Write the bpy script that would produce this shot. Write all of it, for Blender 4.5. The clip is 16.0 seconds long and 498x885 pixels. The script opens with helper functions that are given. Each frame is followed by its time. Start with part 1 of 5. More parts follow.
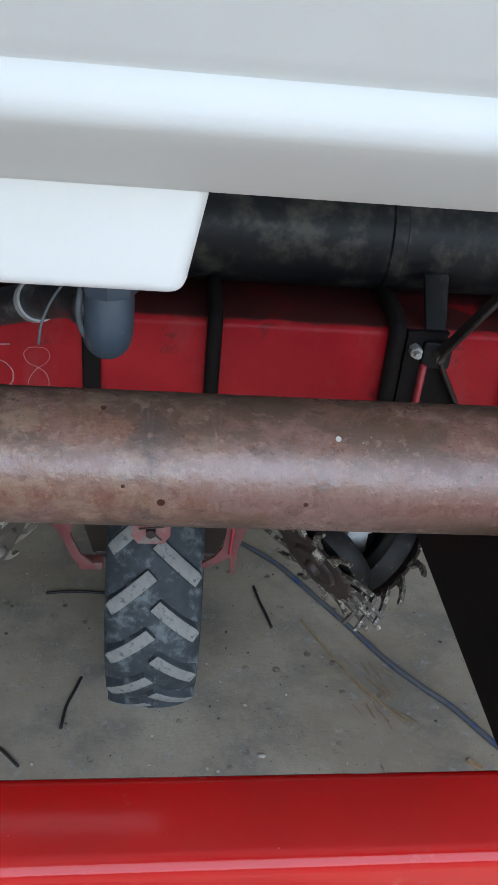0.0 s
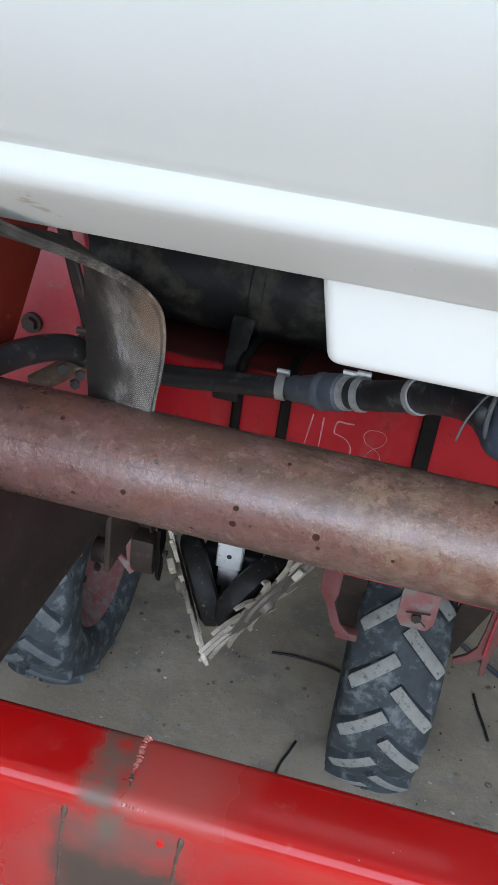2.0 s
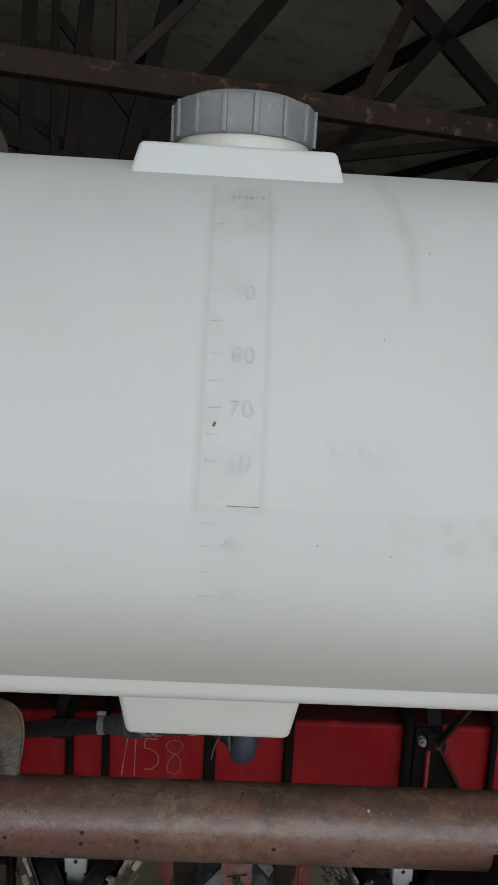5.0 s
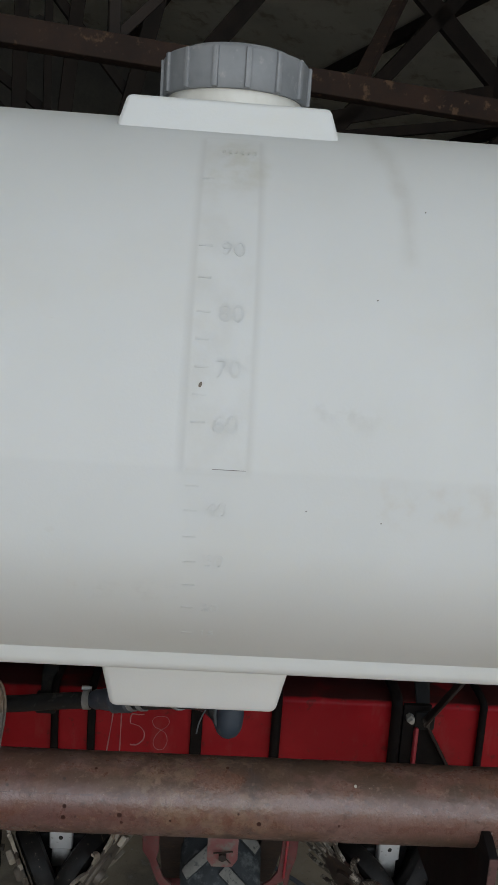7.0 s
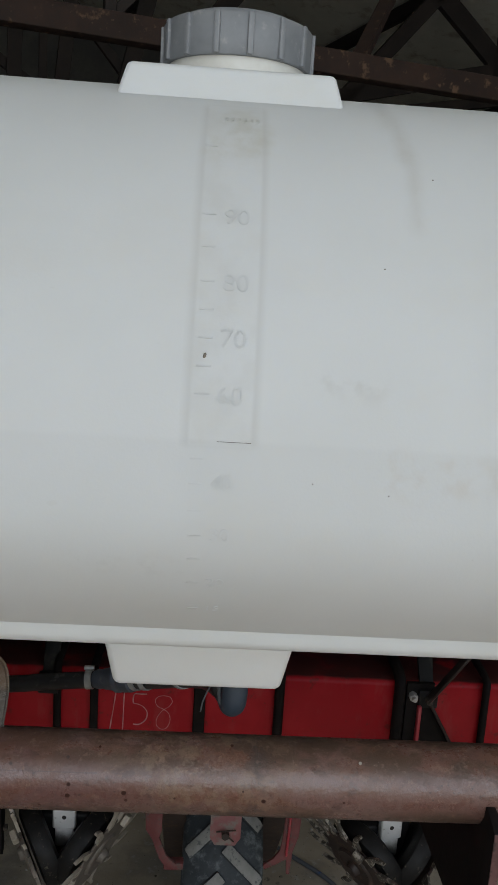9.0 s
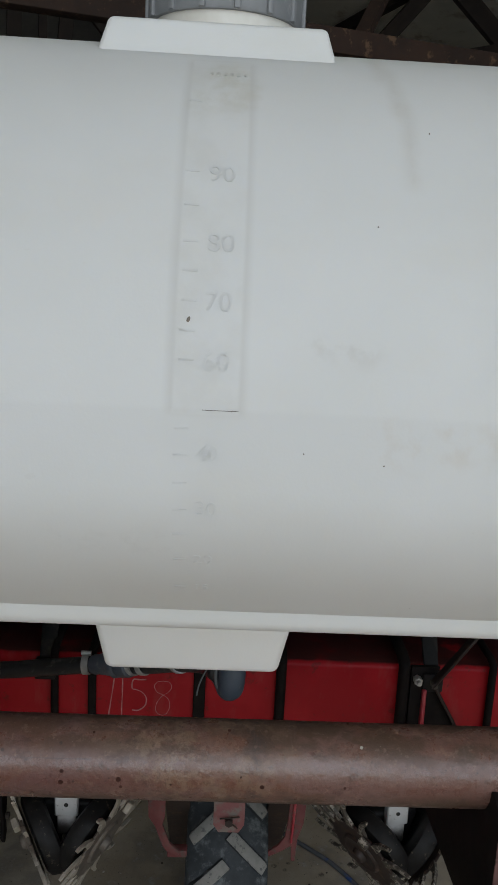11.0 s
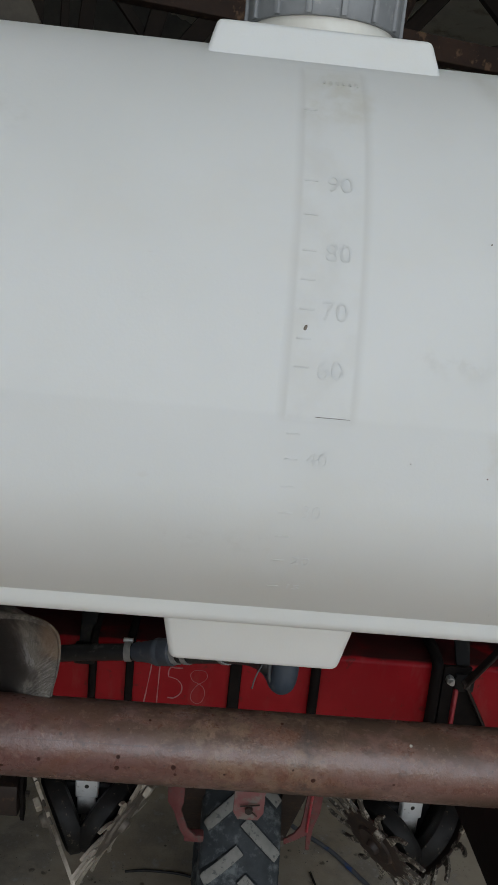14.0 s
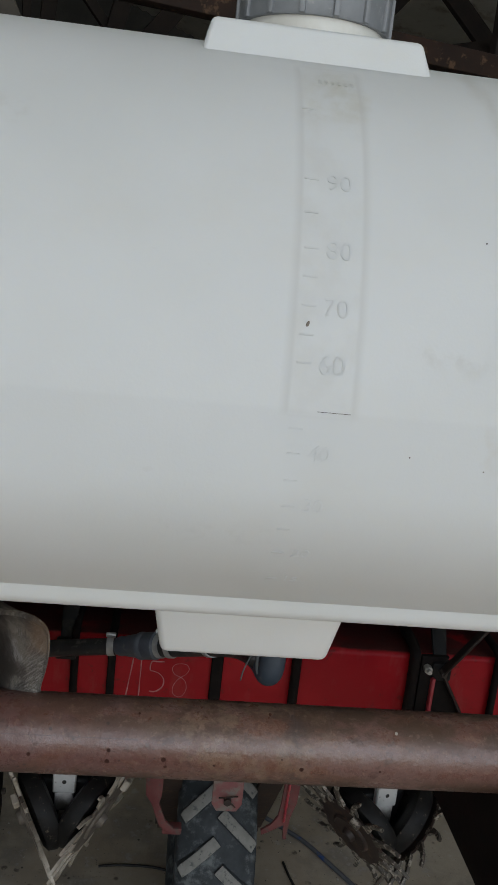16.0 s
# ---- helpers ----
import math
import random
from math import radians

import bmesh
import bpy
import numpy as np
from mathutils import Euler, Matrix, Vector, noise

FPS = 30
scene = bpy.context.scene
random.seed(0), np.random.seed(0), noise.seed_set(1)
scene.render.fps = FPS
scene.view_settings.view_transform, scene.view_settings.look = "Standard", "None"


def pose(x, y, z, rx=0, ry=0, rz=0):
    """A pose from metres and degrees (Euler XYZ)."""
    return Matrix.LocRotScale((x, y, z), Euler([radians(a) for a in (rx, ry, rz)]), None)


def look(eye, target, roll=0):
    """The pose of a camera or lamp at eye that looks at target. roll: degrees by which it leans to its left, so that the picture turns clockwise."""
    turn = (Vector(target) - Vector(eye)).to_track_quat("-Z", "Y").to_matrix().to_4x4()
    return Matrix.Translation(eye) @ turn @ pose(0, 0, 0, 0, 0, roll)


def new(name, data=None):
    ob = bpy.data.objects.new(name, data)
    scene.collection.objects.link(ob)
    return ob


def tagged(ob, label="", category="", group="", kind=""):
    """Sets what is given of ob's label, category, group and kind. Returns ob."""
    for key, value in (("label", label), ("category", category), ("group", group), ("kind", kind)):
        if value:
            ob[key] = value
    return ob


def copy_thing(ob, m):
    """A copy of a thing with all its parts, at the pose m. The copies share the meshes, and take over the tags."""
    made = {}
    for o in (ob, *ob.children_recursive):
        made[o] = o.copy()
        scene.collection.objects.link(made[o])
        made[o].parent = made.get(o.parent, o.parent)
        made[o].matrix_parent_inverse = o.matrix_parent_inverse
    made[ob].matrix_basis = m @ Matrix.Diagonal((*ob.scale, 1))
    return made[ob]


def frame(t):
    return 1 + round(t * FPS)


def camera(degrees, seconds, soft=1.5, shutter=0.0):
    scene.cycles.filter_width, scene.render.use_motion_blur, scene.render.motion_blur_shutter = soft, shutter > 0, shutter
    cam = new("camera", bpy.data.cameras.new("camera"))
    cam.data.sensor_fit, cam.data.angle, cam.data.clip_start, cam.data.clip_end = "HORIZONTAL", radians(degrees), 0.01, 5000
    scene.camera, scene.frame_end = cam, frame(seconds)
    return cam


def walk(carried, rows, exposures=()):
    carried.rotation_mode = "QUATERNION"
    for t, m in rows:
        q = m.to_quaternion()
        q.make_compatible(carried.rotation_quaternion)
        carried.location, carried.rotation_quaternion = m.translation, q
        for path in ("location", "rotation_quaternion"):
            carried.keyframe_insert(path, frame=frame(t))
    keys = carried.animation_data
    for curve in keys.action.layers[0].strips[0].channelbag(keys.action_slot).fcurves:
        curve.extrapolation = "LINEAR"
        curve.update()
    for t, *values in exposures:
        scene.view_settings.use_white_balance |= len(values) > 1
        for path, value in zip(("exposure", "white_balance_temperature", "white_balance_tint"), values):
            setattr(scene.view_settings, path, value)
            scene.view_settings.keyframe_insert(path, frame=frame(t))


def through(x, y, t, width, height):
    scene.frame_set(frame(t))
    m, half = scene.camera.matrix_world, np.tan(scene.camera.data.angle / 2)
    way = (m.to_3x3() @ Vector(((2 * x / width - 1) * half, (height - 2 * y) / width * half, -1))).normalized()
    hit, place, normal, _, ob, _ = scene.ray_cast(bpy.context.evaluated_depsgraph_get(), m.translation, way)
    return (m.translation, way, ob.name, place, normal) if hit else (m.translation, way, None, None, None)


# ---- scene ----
cam = camera(33.63, 16.0)
PATH = [
    (0, (0.094, -0.453, 1.629), (0.301, 1.237, 0.577), 5.88),
    (0.2, (0.017, -0.461, 1.633), (0.044, 1.247, 0.589), 5.50),
    (0.3, (-0.015, -0.469, 1.635), (-0.105, 1.236, 0.593), 5.45),
    (0.5, (-0.082, -0.468, 1.631), (-0.392, 1.224, 0.611), 3.65),
    (0.6, (-0.104, -0.474, 1.634), (-0.507, 1.201, 0.617), 3.53),
    (1, (-0.162, -0.499, 1.604), (-0.732, 1.127, 0.588), 3.88),
    (1.5, (-0.171, -0.517, 1.600), (-0.755, 1.103, 0.583), 4.96),
    (1.8, (-0.108, -0.524, 1.617), (-0.560, 1.152, 0.628), 6.95),
    (2, (-0.054, -0.550, 1.663), (-0.352, 1.195, 0.734), 8.11),
    (2.2, (-0.007, -0.602, 1.707), (-0.247, 1.191, 0.858), 8.25),
    (2.5, (0.047, -0.691, 1.788), (-0.164, 1.164, 1.071), 7.90),
    (2.8, (0.078, -0.757, 1.855), (-0.083, 1.147, 1.266), 4.95),
    (3, (0.061, -0.815, 1.883), (-0.086, 1.117, 1.387), 3.76),
    (3.2, (0.033, -0.857, 1.919), (-0.103, 1.093, 1.497), 2.7),
    (3.5, (0.008, -0.911, 1.945), (-0.089, 1.063, 1.641), 1.98),
    (4, (0.004, -0.950, 1.973), (0.011, 1.028, 1.680), 1.66),
    (4.2, (0.005, -0.957, 1.975), (0.033, 1.021, 1.68), 2.2),
    (6.3, (-0.015, -0.936, 1.963), (0.078, 1.028, 1.602), 3.5),
    (6.5, (-0.005, -0.938, 1.955), (0.086, 1.029, 1.604), 3.74),
    (7, (0.005, -0.930, 1.952), (0.094, 1.035, 1.593), 3.88),
    (7.5, (0.009, -0.926, 1.946), (0.105, 1.039, 1.582), 3.54),
    (8, (0.001, -0.918, 1.947), (0.096, 1.043, 1.568), 3.47),
    (8.5, (-0.002, -0.921, 1.944), (0.093, 1.038, 1.555), 3.66),
    (11, (0.019, -0.891, 1.917), (0.096, 1.062, 1.495), 3.02),
    (11.5, (0.015, -0.868, 1.913), (0.082, 1.084, 1.483), 2.59),
    (12, (0.013, -0.869, 1.921), (0.081, 1.082, 1.491), 2.80),
    (12.5, (0.008, -0.879, 1.923), (0.080, 1.072, 1.492), 3.43),
    (13, (-0.027, -0.872, 1.915), (0.051, 1.077, 1.471), 4.16),
    (13.5, (-0.054, -0.881, 1.917), (0.033, 1.066, 1.468), 4.96),
    (14, (-0.078, -0.899, 1.928), (0.022, 1.047, 1.476), 5.72),
    (14.5, (-0.079, -0.909, 1.934), (0.038, 1.034, 1.474), 5.54),
    (15, (-0.075, -0.914, 1.929), (0.067, 1.029, 1.477), 5.45),
    (15.5, (-0.073, -0.923, 1.922), (0.137, 1.016, 1.477), 5.82),
    (16, (-0.113, -0.907, 1.927), (0.082, 1.031, 1.471), 6.14),
]
STOPS = [(0.0, 0.57, 5560, 8), (0.5, 0.44, 5760, 8), (1.0, 1.0, 6150, 9), (1.5, 1.2, 6200, 9), (2.0, 0.78, 5700, 9), (2.5, -0.28, 5800, 9), (3.0, -0.62, 6100, 10), (3.5, -0.65, 6350, 10), (4.0, -0.43, 6350, 10), (7.0, -0.46, 6350, 10), (16.0, -0.46, 6350, 10)]
walk(cam, [(t, look(eye, target, roll)) for t, eye, target, roll in PATH], STOPS)

# ---- light: daylight through the open front of the shed ----
world = bpy.data.worlds.new("world")
scene.world = world
world.use_nodes = True
nt = world.node_tree
sky = nt.nodes.new("ShaderNodeTexSky")
sky.sky_type, sky.sun_disc, sky.sun_elevation, sky.sun_rotation = "NISHITA", False, radians(58.5), radians(168.7)
nt.links.new(sky.outputs[0], nt.nodes["Background"].inputs[0])
nt.nodes["Background"].inputs[1].default_value = 0.1


def area(name, loc, target, sx, sy, power, colour):
    lamp = bpy.data.lights.new(name, "AREA")
    lamp.shape, lamp.size, lamp.size_y, lamp.energy, lamp.color = "RECTANGLE", sx, sy, power, colour
    ob = new(name, lamp)
    ob.matrix_world = look(loc, target)
    return ob


area("door_daylight", (1.0, -2.75, 2.8), (0.8, 0.3, 2.7), 7.0, 3.2, 152, (0.95, 0.985, 1.0))

sun = bpy.data.lights.new("sun", "SUN")
sun.energy, sun.angle, sun.color = 5.0, radians(0.6), (1.0, 0.95, 0.87)
new("sun", sun).matrix_world = look((1.0, -5.0, 8.32), (0, 0, 0))

# ---- materials ----
class Nodes:
    """A material's node tree with short ways to add and link nodes."""

    def __init__(self, name, rough=0.5, metal=0.0):
        self.m = bpy.data.materials.new(name)
        self.m.use_nodes = True
        self.t = self.m.node_tree
        self.b = self.t.nodes["Principled BSDF"]
        self.b.inputs["Roughness"].default_value, self.b.inputs["Metallic"].default_value = rough, metal
        self.c = self.t.nodes.new("ShaderNodeTexCoord").outputs["Object"]

    def put(self, socket, value):
        if isinstance(value, bpy.types.NodeSocket):
            self.t.links.new(value, socket)
        elif isinstance(value, tuple):
            socket.default_value = (*value, 1) if len(value) == 3 and socket.type == "RGBA" else value
        else:
            socket.default_value = value

    def math(self, op, a, b=0.0, c=0.0, clamp=False):
        n = self.t.nodes.new("ShaderNodeMath")
        n.operation, n.use_clamp = op, clamp
        for s, v in zip(n.inputs, (a, b, c)):
            self.put(s, v)
        return n.outputs[0]

    def noise(self, scale, detail=4, rough=0.55, stretch=(1, 1, 1), distort=0.0):
        mp = self.t.nodes.new("ShaderNodeMapping")
        mp.inputs["Scale"].default_value = stretch
        self.t.links.new(self.c, mp.inputs[0])
        n = self.t.nodes.new("ShaderNodeTexNoise")
        self.t.links.new(mp.outputs[0], n.inputs["Vector"])
        n.inputs["Scale"].default_value, n.inputs["Detail"].default_value = scale, detail
        n.inputs["Roughness"].default_value, n.inputs["Distortion"].default_value = rough, distort
        return n.outputs[0]

    def spots(self, scale, size, stretch=(1, 1, 1)):
        """1 in round spots, 0 elsewhere."""
        mp = self.t.nodes.new("ShaderNodeMapping")
        mp.inputs["Scale"].default_value = stretch
        self.t.links.new(self.c, mp.inputs[0])
        n = self.t.nodes.new("ShaderNodeTexVoronoi")
        self.t.links.new(mp.outputs[0], n.inputs["Vector"])
        n.inputs["Scale"].default_value = scale
        return self.step(n.outputs["Distance"], size, size * 0.6)

    def step(self, v, lo, hi):
        """Falls or rises smoothly from 0 at lo to 1 at hi."""
        n = self.t.nodes.new("ShaderNodeMapRange")
        n.interpolation_type = "SMOOTHSTEP"
        for k, x in (("Value", v), ("From Min", lo), ("From Max", hi)):
            self.put(n.inputs[k], x)
        return n.outputs[0]

    def mix(self, f, a, b):
        n = self.t.nodes.new("ShaderNodeMix")
        n.data_type = "RGBA"
        self.put(n.inputs[0], f), self.put(n.inputs[6], a), self.put(n.inputs[7], b)
        return n.outputs[2]

    def box(self, lo, hi, soft, wobble=0.0, scale=30):
        """1 inside a box of the thing's own space, with a soft uneven edge."""
        sep = self.t.nodes.new("ShaderNodeSeparateXYZ")
        self.t.links.new(self.c, sep.inputs[0])
        total = 1.0
        wob = self.math("MULTIPLY", self.math("SUBTRACT", self.noise(scale, 3), 0.5), wobble * 2)
        for k in range(3):
            if lo[k] is None:
                continue
            mid, half = (lo[k] + hi[k]) / 2, (hi[k] - lo[k]) / 2
            d = self.math("ADD", self.math("ABSOLUTE", self.math("SUBTRACT", sep.outputs[k], mid)), wob)
            total = self.math("MULTIPLY", self.step(d, half + soft, half - soft), total)
        return total

    def bump(self, height, strength, dist=0.001):
        n = self.t.nodes.new("ShaderNodeBump")
        n.inputs["Strength"].default_value, n.inputs["Distance"].default_value = strength, dist
        self.put(n.inputs["Height"], height)
        self.t.links.new(n.outputs[0], self.b.inputs["Normal"])

    def done(self, colour, rough=None):
        self.put(self.b.inputs["Base Color"], colour)
        if rough is not None:
            self.put(self.b.inputs["Roughness"], rough)
        return self.m


def plain(name, c1, c2, scale=12, rough=0.5, rvar=0.1, metal=0.0, fine=120, bump=0.2, dirt=None, dirt_cut=(0.55, 0.7), gloss=0.5):
    """Two tones at a large scale, a fine grain, and dirt in patches."""
    n = Nodes(name, rough, metal)
    big, small = n.noise(scale), n.noise(fine, 6)
    col = n.mix(n.step(n.math("ADD", n.math("MULTIPLY", big, 0.7), n.math("MULTIPLY", small, 0.3)), 0.35, 0.65), c1, c2)
    if dirt:
        col = n.mix(n.step(n.noise(scale * 2.3, 7, 0.65), *dirt_cut), col, dirt)
    n.bump(n.math("ADD", small, n.math("MULTIPLY", big, 0.5)), bump)
    n.b.inputs["Specular IOR Level"].default_value = gloss
    return n.done(col, n.math("MULTIPLY_ADD", small, rvar * 2, rough - rvar))


def white_poly(name, through):
    """Moulded plastic; through is the share of light that its wall lets pass."""
    n = Nodes(name, 0.5)
    col = n.mix(n.step(n.noise(4, 3), 0.35, 0.7), (0.735, 0.755, 0.755), (0.70, 0.72, 0.715))
    col = n.mix(n.math("MULTIPLY", n.step(n.noise(7, 6, 0.6, (1, 1, 1.6)), 0.52, 0.75), 0.22), col, (0.68, 0.66, 0.60))
    # Warm bounced light painted along the lower side, tan stains below the filler neck, a run of dirt and brown smears.
    low = n.box((None, None, 1.30), (None, None, 1.64), 0.14, 0.06, 5)
    col = n.mix(n.math("MULTIPLY", low, n.math("MULTIPLY_ADD", n.noise(11, 5), 0.4, 0.1)), col, (0.73, 0.70, 0.60))
    top = n.math("MULTIPLY", n.box((-0.014, None, 2.045), (0.036, None, 2.092), 0.012, 0.02, 30), 0.42)
    col = n.mix(n.math("MULTIPLY", top, n.step(n.noise(34, 4, 0.6, (1, 1, 0.35)), 0.3, 0.7)), col, (0.46, 0.43, 0.29))
    for lo, hi, f in (((0.150, None, 2.085), (0.162, None, 2.125), 0.3), ((0.160, None, 2.05), (0.171, None, 2.10), 0.36), ((0.168, None, 1.985), (0.177, None, 2.065), 0.28)):
        col = n.mix(n.math("MULTIPLY", n.box(lo, hi, 0.009, 0.008, 30), n.math("MULTIPLY_ADD", n.step(n.noise(60, 4), 0.4, 0.6), 0.14, n.math("MULTIPLY", f, 0.7))), col, (0.45, 0.43, 0.37))
    smear = n.math("MULTIPLY", n.box((0.14, None, 1.765), (0.5, None, 1.80), 0.012, 0.02, 25), n.step(n.noise(40, 5), 0.45, 0.7))
    col = n.mix(n.math("MULTIPLY", smear, 0.3), col, (0.55, 0.47, 0.36))
    for x, z, w, h in ((0.115, 1.855, 0.03, 0.008), (-0.07, 1.69, 0.05, 0.006), (-0.3, 2.02, 0.05, 0.007), (0.33, 1.7, 0.06, 0.005)):
        smear = n.math("MULTIPLY", n.box((x - w, None, z - h), (x + w, None, z + h), 0.012, 0.012, 28), n.step(n.noise(50, 5), 0.45, 0.65))
        col = n.mix(n.math("MULTIPLY", smear, 0.3), col, (0.42, 0.41, 0.37))
    rust = n.math("MULTIPLY", n.box((-0.62, None, 1.545), (-0.385, None, 1.5585), 0.003, 0.006, 45), n.step(n.noise(60, 5, 0.6, (0.4, 1, 1)), 0.4, 0.6))
    col = n.mix(n.math("MULTIPLY", rust, 0.8), col, (0.33, 0.2, 0.09))
    scrape = n.math("MULTIPLY", n.box((-0.286, -0.12, 1.5), (-0.273, -0.06, 1.56), 0.004, 0.012, 60), n.step(n.noise(80, 5), 0.5, 0.6))
    col = n.mix(n.math("MULTIPLY", scrape, 0.7), col, (0.36, 0.23, 0.14))
    specks = n.math("MULTIPLY", n.spots(30, 0.02), n.step(n.noise(7), 0.5, 0.6))
    col = n.mix(n.math("MULTIPLY", specks, 0.8), col, (0.1, 0.09, 0.08))
    scratch = n.math("MULTIPLY", n.step(n.noise(30, 2, 0.5, (0.5, 1, 1.6), 1.5), 0.72, 0.76), n.step(n.noise(5), 0.5, 0.6))
    col = n.mix(n.math("MULTIPLY", scratch, 0.15), col, (0.5, 0.47, 0.42))
    # Raised scale strip with grime along its edges, and liquid that shows darker through the wall.
    inner = n.box((-0.018, None, 1.80), (0.0345, None, 2.1), 0.002)
    outer = n.box((-0.022, None, 1.80), (0.0385, None, 2.1), 0.005)
    rim = n.math("SUBTRACT", outer, inner, clamp=True)
    col = n.mix(n.math("MULTIPLY", rim, 0.30), col, (0.40, 0.39, 0.36))
    col = n.mix(n.math("MULTIPLY", n.math("MULTIPLY", inner, n.step(n.noise(26, 5), 0.4, 0.7)), 0.16), col, (0.46, 0.43, 0.36))
    col = n.mix(n.math("MULTIPLY", n.box((None, None, 1.40), (None, None, 1.803), 0.003, 0.002, 6), 0.10), col, (0.42, 0.43, 0.43))
    n.bump(n.math("ADD", n.math("ADD", n.noise(350, 2), n.math("MULTIPLY", n.noise(14, 2), 4)), n.math("MULTIPLY", outer, 6)), 0.12)
    n.b.inputs["Subsurface Weight"].default_value = 0.35
    n.b.inputs["Specular IOR Level"].default_value = 0.35
    n.b.inputs["Subsurface Radius"].default_value = (1.0, 0.93, 0.82)
    n.b.inputs["Subsurface Scale"].default_value = 0.05
    n.done(col, n.math("MULTIPLY_ADD", n.noise(40, 3), 0.16, 0.48))
    # A thin translucent shell: the light inside the tank shows through its wall.
    thin, both = n.t.nodes.new("ShaderNodeBsdfTranslucent"), n.t.nodes.new("ShaderNodeMixShader")
    n.put(thin.inputs["Color"], (0.95, 0.955, 0.94))
    both.inputs[0].default_value = through
    n.t.links.new(n.b.outputs[0], both.inputs[1]), n.t.links.new(thin.outputs[0], both.inputs[2])
    n.t.links.new(both.outputs[0], n.t.nodes["Material Output"].inputs["Surface"])
    return n.m


def red_bar():
    n = Nodes("red_bar_paint", 0.3)
    col = n.mix(n.step(n.noise(8, 4), 0.4, 0.65), (0.38, 0.004, 0.004), (0.34, 0.005, 0.005))
    dust = n.math("MULTIPLY", n.step(n.noise(9, 6, 0.62, (0.6, 1, 1.4)), 0.54, 0.8), 0.14)
    col = n.mix(dust, col, (0.33, 0.09, 0.085))
    # Dusty salmon film beyond the joint, and a pale haze over the front beside the welds.
    cap = n.math("MULTIPLY", n.box((-0.164, None, 1.188), (-0.075, None, 1.3), 0.004, 0.008, 30), n.box((-0.3, None, None), (-0.095, None, None), 0.04, 0.03, 14))
    col = n.mix(n.math("MULTIPLY", cap, n.math("MULTIPLY_ADD", n.noise(13, 5), 0.6, 0.15)), col, (0.28, 0.085, 0.068))
    haze = n.math("MULTIPLY", n.box((-0.262, None, 1.02), (0.0, None, 1.187), 0.03, 0.02, 14), n.box((None, None, 1.0), (None, None, 1.185), 0.005, 0.008, 40))
    film = n.math("MULTIPLY", haze, n.step(n.noise(11, 4, 0.5), 0.25, 0.75))
    col = n.mix(n.math("MULTIPLY", film, 0.6), col, (0.22, 0.075, 0.066))
    scuff = n.math("MULTIPLY", n.step(n.noise(26, 7, 0.68), 0.60, 0.76), n.step(n.noise(5, 3), 0.46, 0.56))
    col = n.mix(n.math("MULTIPLY", scuff, 0.35), col, (0.44, 0.17, 0.15))
    # Ground patch: brown primer with red left in clouds, greyer on the top beside the joint.
    patch = n.box((-0.203, None, 0.9), (-0.123, None, 1.178), 0.012, 0.010, 34)
    clouds = n.step(n.noise(19, 5, 0.5, (1, 1, 1.3)), 0.36, 0.66)
    col = n.mix(n.math("MULTIPLY", patch, n.math("MULTIPLY_ADD", clouds, 0.6, 0.36)), col, (0.10, 0.058, 0.048))
    grey = n.math("MAXIMUM", n.box((-0.192, None, 1.188), (-0.165, None, 1.3), 0.010, 0.014, 40), n.box((-0.18, None, 1.160), (-0.16, None, 1.190), 0.010, 0.012, 40))
    col = n.mix(n.math("MULTIPLY", n.math("MULTIPLY", grey, n.step(n.noise(55, 6, 0.7), 0.15, 0.6)), 0.9), col, (0.095, 0.085, 0.066))
    foot = n.box((-0.21, None, 0.9), (-0.12, None, 1.142), 0.014, 0.012, 36)
    col = n.mix(n.math("MULTIPLY", foot, n.step(n.noise(30, 6, 0.65), 0.2, 0.5)), col, (0.06, 0.042, 0.033))
    grime = n.math("MULTIPLY", n.box((-0.210, None, 0.9), (-0.2005, None, 1.172), 0.005, 0.006, 60), n.step(n.noise(50, 6, 0.7), 0.3, 0.6))
    col = n.mix(n.math("MULTIPLY", grime, 0.8), col, (0.06, 0.045, 0.035))
    chips = n.step(n.noise(75, 5, 0.6), 0.73, 0.76)
    col = n.mix(n.math("MULTIPLY", chips, 0.6), col, (0.16, 0.06, 0.05))
    pin = n.math("MULTIPLY", n.spots(70, 0.05), n.step(n.noise(12), 0.52, 0.62))
    col = n.mix(n.math("MULTIPLY", pin, 0.6), col, (0.5, 0.32, 0.28))
    n.b.inputs["Specular IOR Level"].default_value = 0.42
    n.bump(n.math("ADD", n.noise(260, 3), n.math("MULTIPLY", n.noise(12, 3), 3)), 0.1)
    matt = n.math("MULTIPLY", n.math("MAXIMUM", n.math("MAXIMUM", n.math("MAXIMUM", film, cap), patch), grey), 0.34)
    return n.done(col, n.math("ADD", n.math("MULTIPLY_ADD", n.noise(30, 5), 0.12, 0.06), matt))


